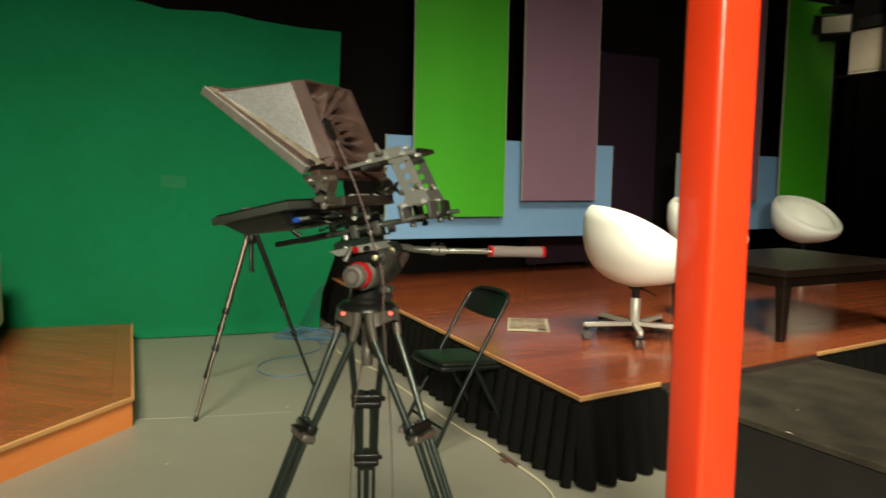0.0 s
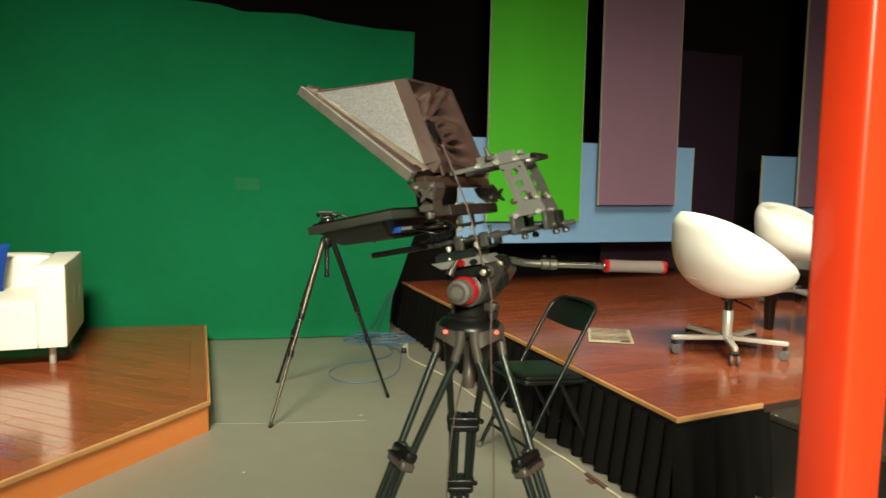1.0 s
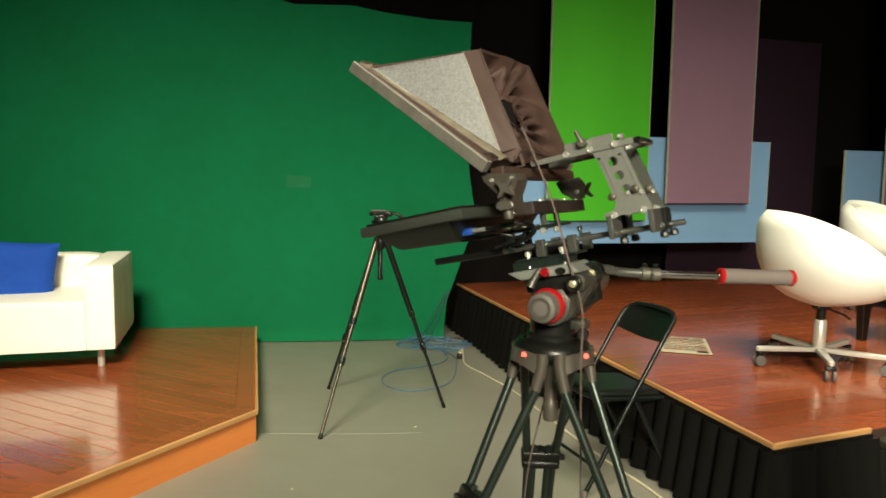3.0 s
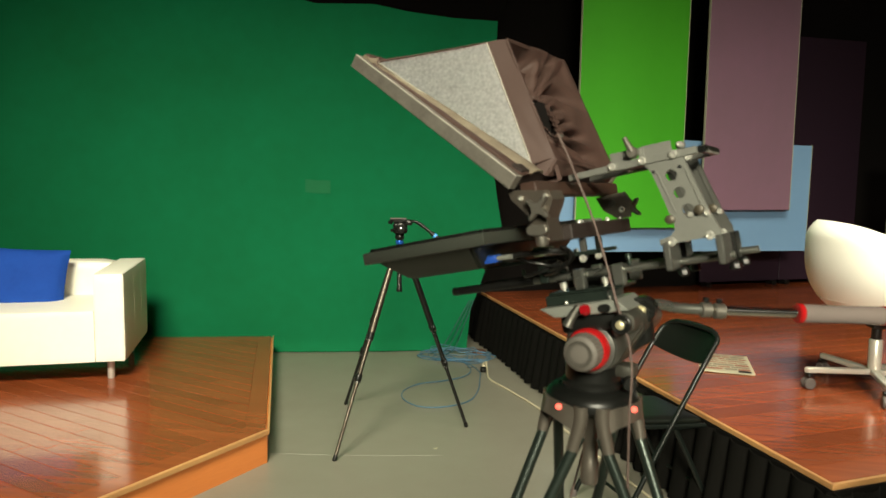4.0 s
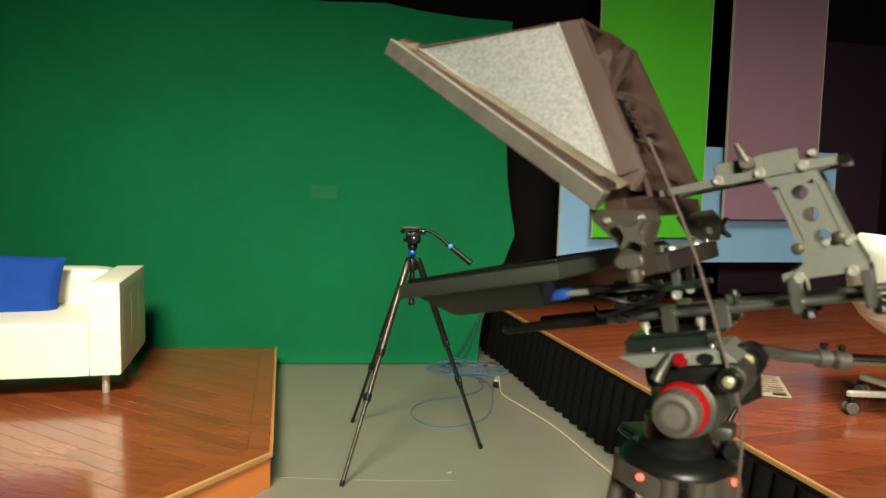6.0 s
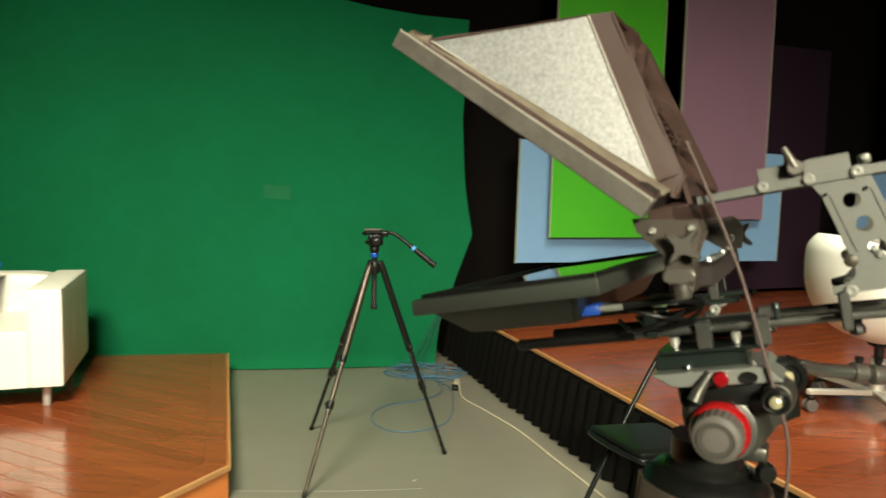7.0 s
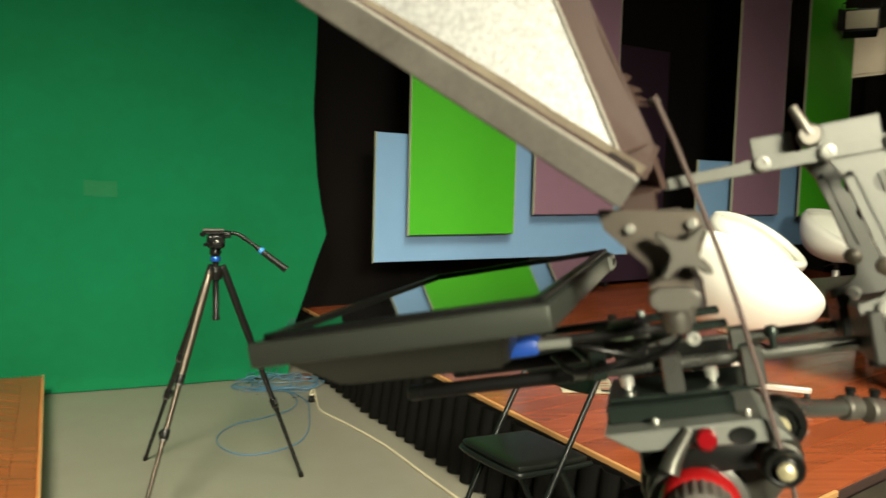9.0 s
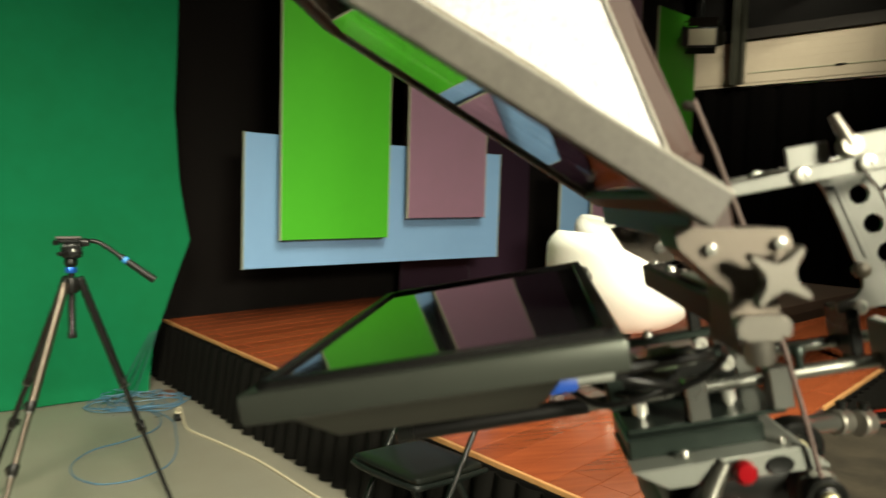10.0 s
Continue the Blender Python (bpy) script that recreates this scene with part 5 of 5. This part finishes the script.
part("mirror_glass", prism([near(X0 + 0.022, 0.021).xy, near(X1 - 0.028, 0.021).xy, (X1 - 0.028, YF - 0.021), (X0 + 0.022, YF - 0.021)], -0.008, -0.005, m=FR), m_glass, gf, "half-silvered mirror glass", smooth=False)
part("base_board", box(0.024, 0.358, 0.020, -0.034, 0.019, 0.166, 0.0015, 1), M_BROWNWOOD, gf, "dark reddish-brown base board", smooth=False)

# hood: cloth pyramid on the back of the frame
TRI = (Vector((-0.264, -0.133, 0.425)), Vector((-0.084, -0.106, 0.408)), Vector((-0.039, -0.113, 0.208)))
Fc = {(-1, -1): TRI[0] + Vector((-0.012, 0.008, 0.008)), (-1, 1): FR @ Vector((X0 + 0.022, YF - 0.046, 0.0145)),
      (1, -1): TRI[2] + Vector((0.010, 0.008, -0.012)), (1, 1): FR @ Vector((X1 - 0.004, YF - 0.046, 0.0145))}
Bc = {(-1, -1): Vector((-0.064, -0.082, 0.413)), (1, -1): Vector((-0.016, -0.086, 0.219)), (-1, 1): Vector((-0.078, 0.185, 0.425)), (1, 1): Vector((-0.012, 0.165, 0.204))}
fl0, fl2 = FR.inverted() @ TRI[0], FR.inverted() @ TRI[2]


def ledge(k0, k1, bulge, z0, z1):
    """A cloth strip between the near bar and the felt, from k0 to k1 of the way across."""
    def f(u, v):
        x = X0 + 0.006 + u * (X1 - X0 - 0.008)
        a = near(x, 0.018, z0)
        q = (x - fl0.x) / (fl2.x - fl0.x)
        b = Vector((x, fl0.y + q * (fl2.y - fl0.y), z1))
        k = k0 + (k1 - k0) * v
        p = a.lerp(b, k)
        p.z += bulge * math.sin(math.pi * v) ** 0.7 * min(1.0, (b - a).length / 0.04) + 0.0012 * noise.noise((u * 9, v * 2, k0))
        return FR @ p
    return sheet(40, 10, f, 0.003)


part("ledge", ledge(0.0, 0.42, 0.002, 0.003, 0.010), M_HOODCLOTH, gf, "brown cloth edge strip")
part("ledge", ledge(0.42, 0.98, 0.005, 0.003, 0.010), M_LEDGE, gf, "olive cream cloth binding")
part("seam_cord", tube([FR @ near(X0 + 0.012, 0.021, 0.0065), FR @ near(X1 - 0.006, 0.021, 0.0065)], 0.0016, 6), M_HOODCLOTH, gf)


def panel(p00, p10, p11, p01, bulge, out, seed, thick=0.004, nu=14, nv=14):
    def f(u, v):
        p = (p00 * (1 - u) + p10 * u) * (1 - v) + (p01 * (1 - u) + p11 * u) * v
        return p + out * (bulge * 16 * u * (1 - u) * v * (1 - v) + 0.002 * noise.noise((u * 4, v * 4, seed)))
    return sheet(nu, nv, f, thick)


hood = part("hood", panel(Fc[-1, -1], Fc[1, -1], Bc[1, -1], Bc[-1, -1], -0.004, Vector((0, -1, 0)), 1), M_HOODCLOTH, rig, "dark cloth hood with pale felt side")
part("hood_side", panel(Fc[-1, 1], Fc[1, 1], Bc[1, 1], Bc[-1, 1], -0.004, Vector((0, 1, 0)), 2), M_HOODCLOTH, hood)
part("hood_top", panel(Fc[-1, -1], Bc[-1, -1], Bc[-1, 1], Fc[-1, 1], -0.01, Vector((0, 0, 1)), 3), M_HOODCLOTH, hood)
part("hood_floor", panel(Fc[1, -1], Bc[1, -1], Bc[1, 1], Fc[1, 1], -0.006, Vector((0, 0, -1)), 4), M_HOODCLOTH, hood)
# felt triangles on both sides
for sg, side in ((-1, "near"), (1, "far")):
    tri = [p if sg < 0 else Vector((p.x, 0.05 - p.y, p.z)) for p in TRI]
    off = Vector((0, sg * 0.005, 0))
    b = bmesh.new()
    N2 = 10
    vs = {}
    for i in range(N2 + 1):
        for j in range(N2 + 1 - i):
            u, v = i / N2, j / N2
            vs[i, j] = b.verts.new(tri[0] * (1 - u - v) + tri[1] * u + tri[2] * v + off)
    for i in range(N2):
        for j in range(N2 - i):
            b.faces.new((vs[i, j], vs[i + 1, j], vs[i, j + 1]))
            if i + j < N2 - 1:
                b.faces.new((vs[i + 1, j], vs[i + 1, j + 1], vs[i, j + 1]))
    bmesh.ops.solidify(b, geom=list(b.faces), thickness=0.003)
    part("felt_panel", b, M_FELT, hood, "pale grey felt panel")
    part("piping", tube([tri[0] + off * 1.3, tri[1] + off * 1.3], 0.0010, 6), M_HOODCLOTH, hood)
    part("piping", tube([tri[1] + off * 1.3, tri[2] + off * 1.3], 0.0012, 6), M_PIPING, hood)
    part("piping", tube([tri[2] + off * 1.3, tri[0] + off * 1.3], 0.0012, 6), M_PIPING, hood)
# gathered sock at the back, drawn together round a small mouth
bcen = Vector((-0.048, -0.026, 0.293))
MOUTH_N, MOUTH_S = Vector((0.80, -0.60, 0)), Vector((0.60, 0.80, 0))     # out of the mouth, and across it


def rim(a):
    """A point on the outline of the hood's back at the angle a."""
    c, s = math.cos(a), math.sin(a)
    k = 1 / max(abs(c), abs(s))
    u, v = (c * k + 1) / 2, (s * k + 1) / 2
    return (Bc[1, -1] * (1 - u) + Bc[1, 1] * u) * (1 - v) + (Bc[-1, -1] * (1 - u) + Bc[-1, 1] * u) * v


def mouth(a, r=1.0):
    return bcen + (MOUTH_S * (0.014 * math.cos(a)) + Vector((-0.020, 0.018, 0.036)) * math.sin(a)) * r


# folds: angle, its drift towards the mouth, half width, depth, where along the way to the mouth, span
CREASES = ((2.00, 0.0, 0.26, 0.070, 0.27, 0.13), (2.30, 0.3, 0.16, 0.050, 0.46, 0.12), (1.72, 0.5, 0.09, 0.022, 0.42, 0.16), (1.88, 0.0, 0.13, 0.030, 0.66, 0.11), (1.18, 0.55, 0.10, 0.034, 0.42, 0.30),
           (1.42, 0.2, 0.06, 0.018, 0.72, 0.16), (0.62, 0.75, 0.11, 0.026, 0.50, 0.34), (0.30, 0.4, 0.07, 0.018, 0.76, 0.16), (-0.10, -0.2, 0.07, 0.030, 0.74, 0.16), (-0.36, -0.3, 0.10, 0.046, 0.56, 0.20),
           (-0.72, -0.3, 0.11, 0.050, 0.62, 0.22), (-0.98, 0.3, 0.08, 0.030, 0.34, 0.16), (-1.45, 0.0, 0.20, 0.045, 0.42, 0.25))


def sock(u, v):
    a = 2 * math.pi * u
    o, inner = rim(a), mouth(a)
    p = o.lerp(inner, v)
    c, s = math.cos(a), math.sin(a)
    env = math.sin(math.pi * v) ** 0.5
    reach = min(1.0, (o - inner).length / 0.12)
    side = max(0.0, c + 0.35) / 1.35
    lift = -0.004 - 0.012 * max(0.0, -c)
    sway = 0.12 * noise.noise((c * 1.3, s * 1.3, 2.2 * v))
    for centre, drift, width, depth, along, span in CREASES:
        turn = a - centre - drift * (v - along) - sway
        q = abs(math.atan2(math.sin(turn), math.cos(turn))) / width
        k = math.exp(-((v - along) / span) ** 2)
        lift -= depth * math.exp(-q ** 2.4) * k
        lift += 0.08 * depth * math.exp(-(q - 1.7) ** 2) * k
    lift += 0.004 * noise.noise((c * 4, s * 4, v * 4))
    p.x += reach * env * lift
    p.z -= reach * env * 0.008 * (1 - s)
    roll = math.exp(-((v - 0.09) / 0.07) ** 2) * max(0.0, s) ** 2
    p += Vector((0.006, -0.004, 0.007)) * roll
    gather = max(0.0, (v - 0.66) / 0.34) ** 1.5
    p += MOUTH_N * gather * (0.0035 * math.sin(a * 21 + 3 * noise.noise((c * 2, s * 2, 0))) * (0.3 + 0.7 * side) - 0.003)
    return p


sk = part("hood_sock", sheet(260, 44, sock, wrap=True), M_HOODCLOTH, hood, "gathered brown cloth sock")
md = sk.modifiers.new("thick", "SOLIDIFY")
md.thickness, md.offset = 0.003, 0


def frill(u, v):
    a = 2 * math.pi * u
    wob = math.sin(a * 17)
    return mouth(a, 1.0 + 0.12 * v + 0.08 * v * wob) + MOUTH_N * (0.001 + 0.006 * v + 0.003 * v * wob)


b = sheet(170, 4, frill, 0.0012, wrap=True)
part("ruffle", b, M_HOODCLOTH, hood)
# added black cup behind the mouth: the shade inside the hood, as colour
part("mouth_dark", lathe([(0.0, -0.06), (0.022, -0.058), (0.028, -0.012)], 24, X(bcen, MOUTH_N)), M_BLACK_CLOTH, hood)
part("toggle", lathe([(0.002, 0), (0.0034, 0.002), (0.0034, 0.009), (0.002, 0.011)], 12, X((-0.013, -0.060, 0.254), (0.5, -0.8, -0.3))), M_DARKCLAMP, hood)



def tuck(u, v):
    """The loose cloth at the hood's lower near corner, drawn in to a deep fold."""
    p = Vector((-0.046, -0.128, 0.212)).lerp(Vector((-0.017, -0.084, 0.220)), u).lerp(Vector((-0.046, -0.130, 0.186)).lerp(Vector((-0.012, -0.084, 0.186)), u), v)
    deep = 0.065 * math.sin(math.pi * v) ** 0.4 * math.sin(math.pi * min(1.0, u * 1.15)) ** 0.6
    return p + Vector((-0.25, 0.95, 0.05)) * deep


part("hood_tuck", sheet(40, 14, tuck, 0.002), M_HOODCLOTH, hood, "deep dark fold of hood cloth")

# hinge plates and star knobs under the frame
arm = part("hinge_arm", holed_plate([(-0.059, 0.179), (0.002, 0.168), (0.005, 0.155), (-0.001, 0.143), (-0.008, 0.131), (-0.010, 0.106), (-0.034, 0.108), (-0.035, 0.128), (-0.034, 0.138), (-0.057, 0.166)], [], -0.172, -0.128), M_HINGE, rig, "grey hinge plate", smooth=False)
star_knob((-0.012, -0.172, 0.145), (0, -1, 0), arm, 0.021, 0.010)
part("clamp_ear", prism(hull(-0.030, 0.118, 0.007, -0.013, 0.116, 0.007), 0.1725, 0.182, 0.002, m=Matrix.Rotation(radians(90), 4, "X"), seg=2), M_KNOBMETAL, arm, "light grey cast clamp ear")
part("clamp_stem", lathe([(0.007, 0), (0.0085, 0.003), (0.0085, 0.020), (0.006, 0.022)], 16, X((-0.022, -0.168, 0.094), (0, 0, 1))), M_KNOBMETAL, arm)
bolt((-0.041, -0.172, 0.164), arm, 0.0035)
bolt((-0.004, -0.172, 0.161), arm, 0.0035)
part("hinge_foot", box(0.020, 0.055, 0.022, -0.022, -0.138, 0.098, 0.003, 2), M_HINGE, arm, smooth=False)
far = part("hinge_arm", holed_plate([(-0.047, 0.163), (-0.034, 0.1655), (0.004, 0.1655), (0.013, 0.150), (0.008, 0.121), (-0.014, 0.121), (-0.038, 0.140)], [], 0.147, 0.155), M_HINGE, rig, "grey hinge plate", smooth=False)
star_knob((0.004, 0.155, 0.137), (0, 1, 0), far, 0.022, 0.012, material=M_DARKCLAMP)
bolt((-0.004, 0.147, 0.136), far, 0.0056)
part("pivot", lathe([(0.0065, 0), (0.0065, 0.003), (0.003, 0.004)], 16, X((-0.020, 0.147, 0.150), (0, -1, 0))), M_DARKCLAMP, far)

# camera mounting bracket: holed cheeks with milled ribs, top bars and rod clamps
OUTLINE = [(0.090, 0.186), (0.1035, 0.184), (0.1105, 0.172), (0.118, 0.145), (0.126, 0.112), (0.1305, 0.100), (0.1295, 0.087), (0.122, 0.080), (0.1068, 0.077),
           (0.1068, 0.069), (0.190, 0.0715), (0.190, 0.080), (0.1865, 0.088), (0.179, 0.108), (0.1685, 0.146), (0.1575, 0.184), (0.155, 0.1975), (0.100, 0.1965)]
for sg, y, rod in ((-1, -0.058, ROD_N), (1, 0.030, ROD_F)):
    # near cheek in the paler grey, far cheek in the darker one
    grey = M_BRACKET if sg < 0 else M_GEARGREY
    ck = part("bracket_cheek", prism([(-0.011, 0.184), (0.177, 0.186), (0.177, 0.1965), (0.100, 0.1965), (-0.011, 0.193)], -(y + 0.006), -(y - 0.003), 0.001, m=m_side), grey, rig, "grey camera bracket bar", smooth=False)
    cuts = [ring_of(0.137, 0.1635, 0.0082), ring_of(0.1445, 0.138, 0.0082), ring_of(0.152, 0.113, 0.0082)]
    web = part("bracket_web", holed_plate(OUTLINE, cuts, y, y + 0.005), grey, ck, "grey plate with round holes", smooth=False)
    for x0, x1 in ((0.1170, 0.1335), (0.1545, 0.1705)):
        part("milled_rib", prism([(x0, 0.172), (x1, 0.111), (x1 + 0.0030, 0.111), (x0 + 0.0030, 0.172)], -y, -(y - 0.0014), 0.0006, m=m_side), grey, web, smooth=False)
    for x in (0.0575, 0.1015, 0.145):
        bolt((x, y - 0.003, 0.1915), ck, 0.0060)
    # the two smallest, black heads stand for drilled holes, their dark put in as colour
    for x, z, r in ((0.1235, 0.072, 0.0062), (0.175, 0.073, 0.0062), (0.1546, 0.1057, 0.0042), (0.1147, 0.173, 0.002), (0.1512, 0.1735, 0.002), (0.176, 0.104, 0.0046)):
        bolt((x, y, z), web, r, (0, -1, 0), M_BOLT if r > 0.003 else M_BLACKPLASTIC)
    for x, z in ((0.127, 0.103), (0.168, 0.110)):
        part("thumb_nut", lathe([(0.0058, 0), (0.0068, 0.002), (0.0068, 0.009), (0.0045, 0.0105), (0, 0.0105)], 9, X((x, y, z), (0, -1, 0))), M_NUT, web, "olive brown thumb nut")
    for x in (0.1155, 0.1865):
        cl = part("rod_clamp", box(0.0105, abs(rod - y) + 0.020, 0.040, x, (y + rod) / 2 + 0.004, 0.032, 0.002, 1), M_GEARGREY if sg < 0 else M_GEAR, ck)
        part("clamp_knob", lathe([(0.005, 0), (0.0065, 0.002), (0.008, 0.005), (0.008, 0.011), (0.005, 0.013)], 8, X((x + 0.008, rod, 0.033), (0, 0, -1))), M_BLACKPLASTIC, cl)
part("top_plate", box(0.088, 0.080, 0.006, 0.098, -0.014, 0.1890, 0.002, 1), M_GEARGREY, rig, "grey camera plate", smooth=False)
part("stop_plate", box(0.030, 0.004, 0.018, 0.068, -0.050, 0.1935, 0.001, 1), M_BRACKET, rig, "pale grey stop plate", smooth=False)
part("stop_plate", box(0.041, 0.004, 0.017, 0.121, -0.050, 0.1955, 0.001, 1), M_BRACKET, rig, "pale grey stop plate", smooth=False)
part("stop_plate", box(0.006, 0.012, 0.016, 0.100, -0.052, 0.195, 0.001, 1), M_BRACKET, rig, "pale grey stop plate", smooth=False)
wn = part("wing_screw", lathe([(0.007, 0), (0.0082, 0.003), (0.0082, 0.011), (0.0070, 0.0125)], 16, X((0.091, -0.058, 0.204), (0, -1, 0.15))), M_KNOBMETAL, rig, "grey wing screw")
part("wing", tube([(0.091, -0.066, 0.206), (0.087, -0.066, 0.217), (0.083, -0.065, 0.228)], 0.0045, 10, ends=(0.0055, 0.0035)), M_KNOBMETAL, wn)
part("latch", box(0.012, 0.010, 0.010, 0.154, -0.048, 0.198, 0.002, 1), M_BRACKET, rig)
bolt((0.154, -0.053, 0.204), rig, 0.004)
part("end_block", box(0.012, 0.092, 0.010, 0.1832, -0.014, 0.186, 0.002, 1), M_GEAR, rig, smooth=False)

# cords hanging from the hood past the head to the floor
c0 = [RIG @ Vector(p) for p in ((-0.010, -0.076, 0.255), (0.002, -0.073, 0.205), (0.021, -0.068, 0.11), (0.035, -0.070, -0.005))]
rinv = RIG.inverted()
cord = [tuple(p) for p in c0] + [(-0.136, 1.645, 1.12), (-0.135, 1.652, 1.02), (-0.130, 1.70, 0.88), (-0.124, 1.76, 0.70), (-0.118, 1.80, 0.4), (-0.10, 1.82, 0.12), (-0.07, 1.84, 0.01), (0.0, 1.90, 0.006)]
cord2 = [(-0.176, 1.80, 1.02), (-0.205, 1.83, 0.88), (-0.236, 1.86, 0.70), (-0.247, 1.88, 0.45), (-0.250, 1.90, 0.15), (-0.245, 1.93, 0.01), (-0.20, 2.0, 0.006)]
part("tally_cord", tube([rinv @ Vector(p) for p in curve(cord2, 8)], 0.0019, 8), M_CORD, rig, "second thin brown cord")
part("draw_cord", tube([rinv @ p for p in curve(cord, 8)], 0.0019, 8), M_CORD, rig, "thin brown cord")

# ---- the second tripod ----
T2 = Vector((-1.172, 4.240, 0))
M_ALU = mat("black_gloss_leg", (0.020, 0.020, 0.019), 0.22, 0.5, scale=12, mix=0.4)
# near leg only: the reflection on its tube is put into this paler colour
M_LEGSHEEN = mat("leg_tube_with_sheen", (0.11, 0.094, 0.074), 0.36, 0.85, scale=12, mix=0.5)
trip2 = thing("photo_tripod", "slim black photo tripod with a small head", "tripod", Matrix.Translation(T2))
feet = [Vector((-1.374, 3.796, 0)) - T2, Vector((-0.830, 4.423, 0)) - T2, Vector((-1.610, 4.641, 0)) - T2]
for i, f in enumerate(feet):
    o = f.normalized()
    top = o * 0.035 + Vector((0, 0, 0.985))
    d = f - top

    def at(k):
        return top + d * k

    leg = part("leg", tube([at(0.0), at(0.42)], 0.0160, 14), (M_LEGSHEEN, M_BLACKPLASTIC, M_ALU)[i], trip2)
    part("middle_tube", tube([at(0.40), at(0.66)], 0.0115, 14), M_LEGSHEEN if i == 0 else M_ALU, leg)
    part("lower_tube", tube([at(0.64), at(0.985)], 0.0092, 14), M_LEGSHEEN if i == 0 else M_ALU, leg)
    for k in (0.42, 0.62):
        part("leg_lock", lathe([(0.014, -0.02), (0.017, -0.016), (0.017, 0.014), (0.014, 0.02)], 16, axis(at(k), d)), M_GEAR, leg)
        side = d.cross(Vector((0, 0, 1))).normalized()
        part("lock_lever", tube([at(k) + side * 0.017 + Vector((0, 0, 0.012)), at(k) + side * 0.028, at(k) + side * 0.022 - Vector((0, 0, 0.02))], 0.005, 8), M_GEAR, leg)
        part("lock_ring", lathe([(0.0175, -0.003), (0.018, 0), (0.0175, 0.003)], 16, axis(at(k + 0.02), d)), M_GEARGREY, leg)
    part("foot", lathe([(0.009, 0), (0.0115, 0.005), (0.011, 0.022), (0.009, 0.03)], 14, axis(f, -d)), M_BLACKPLASTIC, leg)
    part("hinge", box(0.025, 0.028, 0.042, 0, 0, -0.022, 0.005, 2, m=axis(top, -d)), M_GEAR, trip2)
part("collar", lathe([(0.022, 0.945), (0.027, 0.955), (0.027, 0.990), (0.021, 1.002)], 24), M_GEAR, trip2)
part("center_column", lathe([(0.0, 0.77), (0.016, 0.772), (0.016, 0.79), (0.013, 0.795), (0.013, 1.04)], 18), M_ALU, trip2)
part("blue_ring", lathe([(0.019, 1.022), (0.021, 1.025), (0.021, 1.040), (0.019, 1.043)], 20), mat("blue_anodised_ring", (0.02, 0.12, 0.55), 0.3, 0.6), trip2, "blue anodised ring")
part("neck", lathe([(0.018, 1.040), (0.016, 1.046), (0.024, 1.056), (0.024, 1.075), (0.02, 1.081)], 20), M_GEAR, trip2)
H2 = Matrix.Translation((0.003, 0, 1.079)) @ Matrix.Rotation(radians(12), 4, "Z")
part("head_body", box(0.074, 0.074, 0.058, 0, 0, 0, 0.014, 3, m=H2), M_GEAR, trip2)
part("head_disc", lathe([(0.027, 0), (0.029, 0.004), (0.026, 0.018), (0.020, 0.020), (0.018, 0.016), (0.008, 0.016)], 22, H2 @ X((0.005, -0.037, 0.030), (0, -1, 0))), M_GEAR, trip2)
part("head_screw", lathe([(0.0055, 0), (0.0055, 0.004), (0.004, 0.005), (0, 0.005)], 14, H2 @ X((0.005, -0.053, 0.032), (0, -1, 0))), M_BOLT, trip2)
part("head_plate", box(0.105, 0.055, 0.014, 0.0, 0, 0.059, 0.003, 1, m=H2), M_GEAR, trip2)
part("plate_top", box(0.085, 0.045, 0.007, -0.01, 0, 0.0735, 0.002, 1, m=H2), M_RUBBER, trip2)
part("head_knob", lathe([(0.009, 0), (0.011, 0.004), (0.010, 0.018)], 14, H2 @ X((-0.045, -0.02, 0.060), (-0.5, -0.8, 0))), M_GEAR, trip2)
hnd = part("pan_handle", tube(curve([H2 @ Vector(p) for p in ((0.030, -0.01, 0.062), (0.075, -0.02, 0.064), (0.11, -0.03, 0.048), (0.165, -0.045, 0.006))], 6), 0.0085, 10), M_GEAR, trip2)
part("head_clamp", box(0.034, 0.030, 0.026, 0.045, -0.014, 0.044, 0.006, 2, m=H2), M_GEAR, trip2)
part("tilt_lock", lathe([(0.006, 0), (0.008, 0.003), (0.008, 0.016), (0.005, 0.018)], 12, H2 @ X((-0.034, -0.030, 0.018), (-0.6, -0.8, 0))), M_GEAR, trip2)
part("handle_clamp", lathe([(0.010, -0.008), (0.011, 0), (0.010, 0.008)], 14, H2 @ axis((0.115, -0.031, 0.044), (0.055, -0.015, -0.04))), M_GEAR, hnd)
p0, p1 = H2 @ Vector((0.165, -0.045, 0.006)), H2 @ Vector((0.285, -0.078, -0.086))
part("grip", tube([p0, p0 * 0.5 + p1 * 0.5, p1], 0.0140, 14, ends=(0.0125, 0.0150)), M_BLACKPLASTIC, hnd)
part("handle_ring", lathe([(0.0138, 0), (0.0146, 0.003), (0.0146, 0.014), (0.0138, 0.016)], 16, axis(p0 + (p1 - p0) * 0.1, p1 - p0)), mat("blue_ring_plastic", (0.04, 0.25, 0.6), 0.4), hnd, "blue ring")

# ---- floorboards, laid last ----
planks(stage, M_STAGE, shrink(STAGE, 0.017), 31, 0.125, STAGE_Z - 0.012, STAGE_Z, (1.1, 1.3), 4)
planks(plat, M_PLAT, BORD, -19.1, 0.092, PLAT_Z - 0.012, PLAT_Z, (1.3, 2.4), 9)
n = len(INNER)
for i in range(n):
    j = (i + 1) % n
    quad = [INNER[i], INNER[j], BORD[j], BORD[i]]
    part("border_board", prism(shrink(quad, 0.0009), PLAT_Z - 0.012, PLAT_Z, 0.001), M_PLAT, plat, smooth=False)
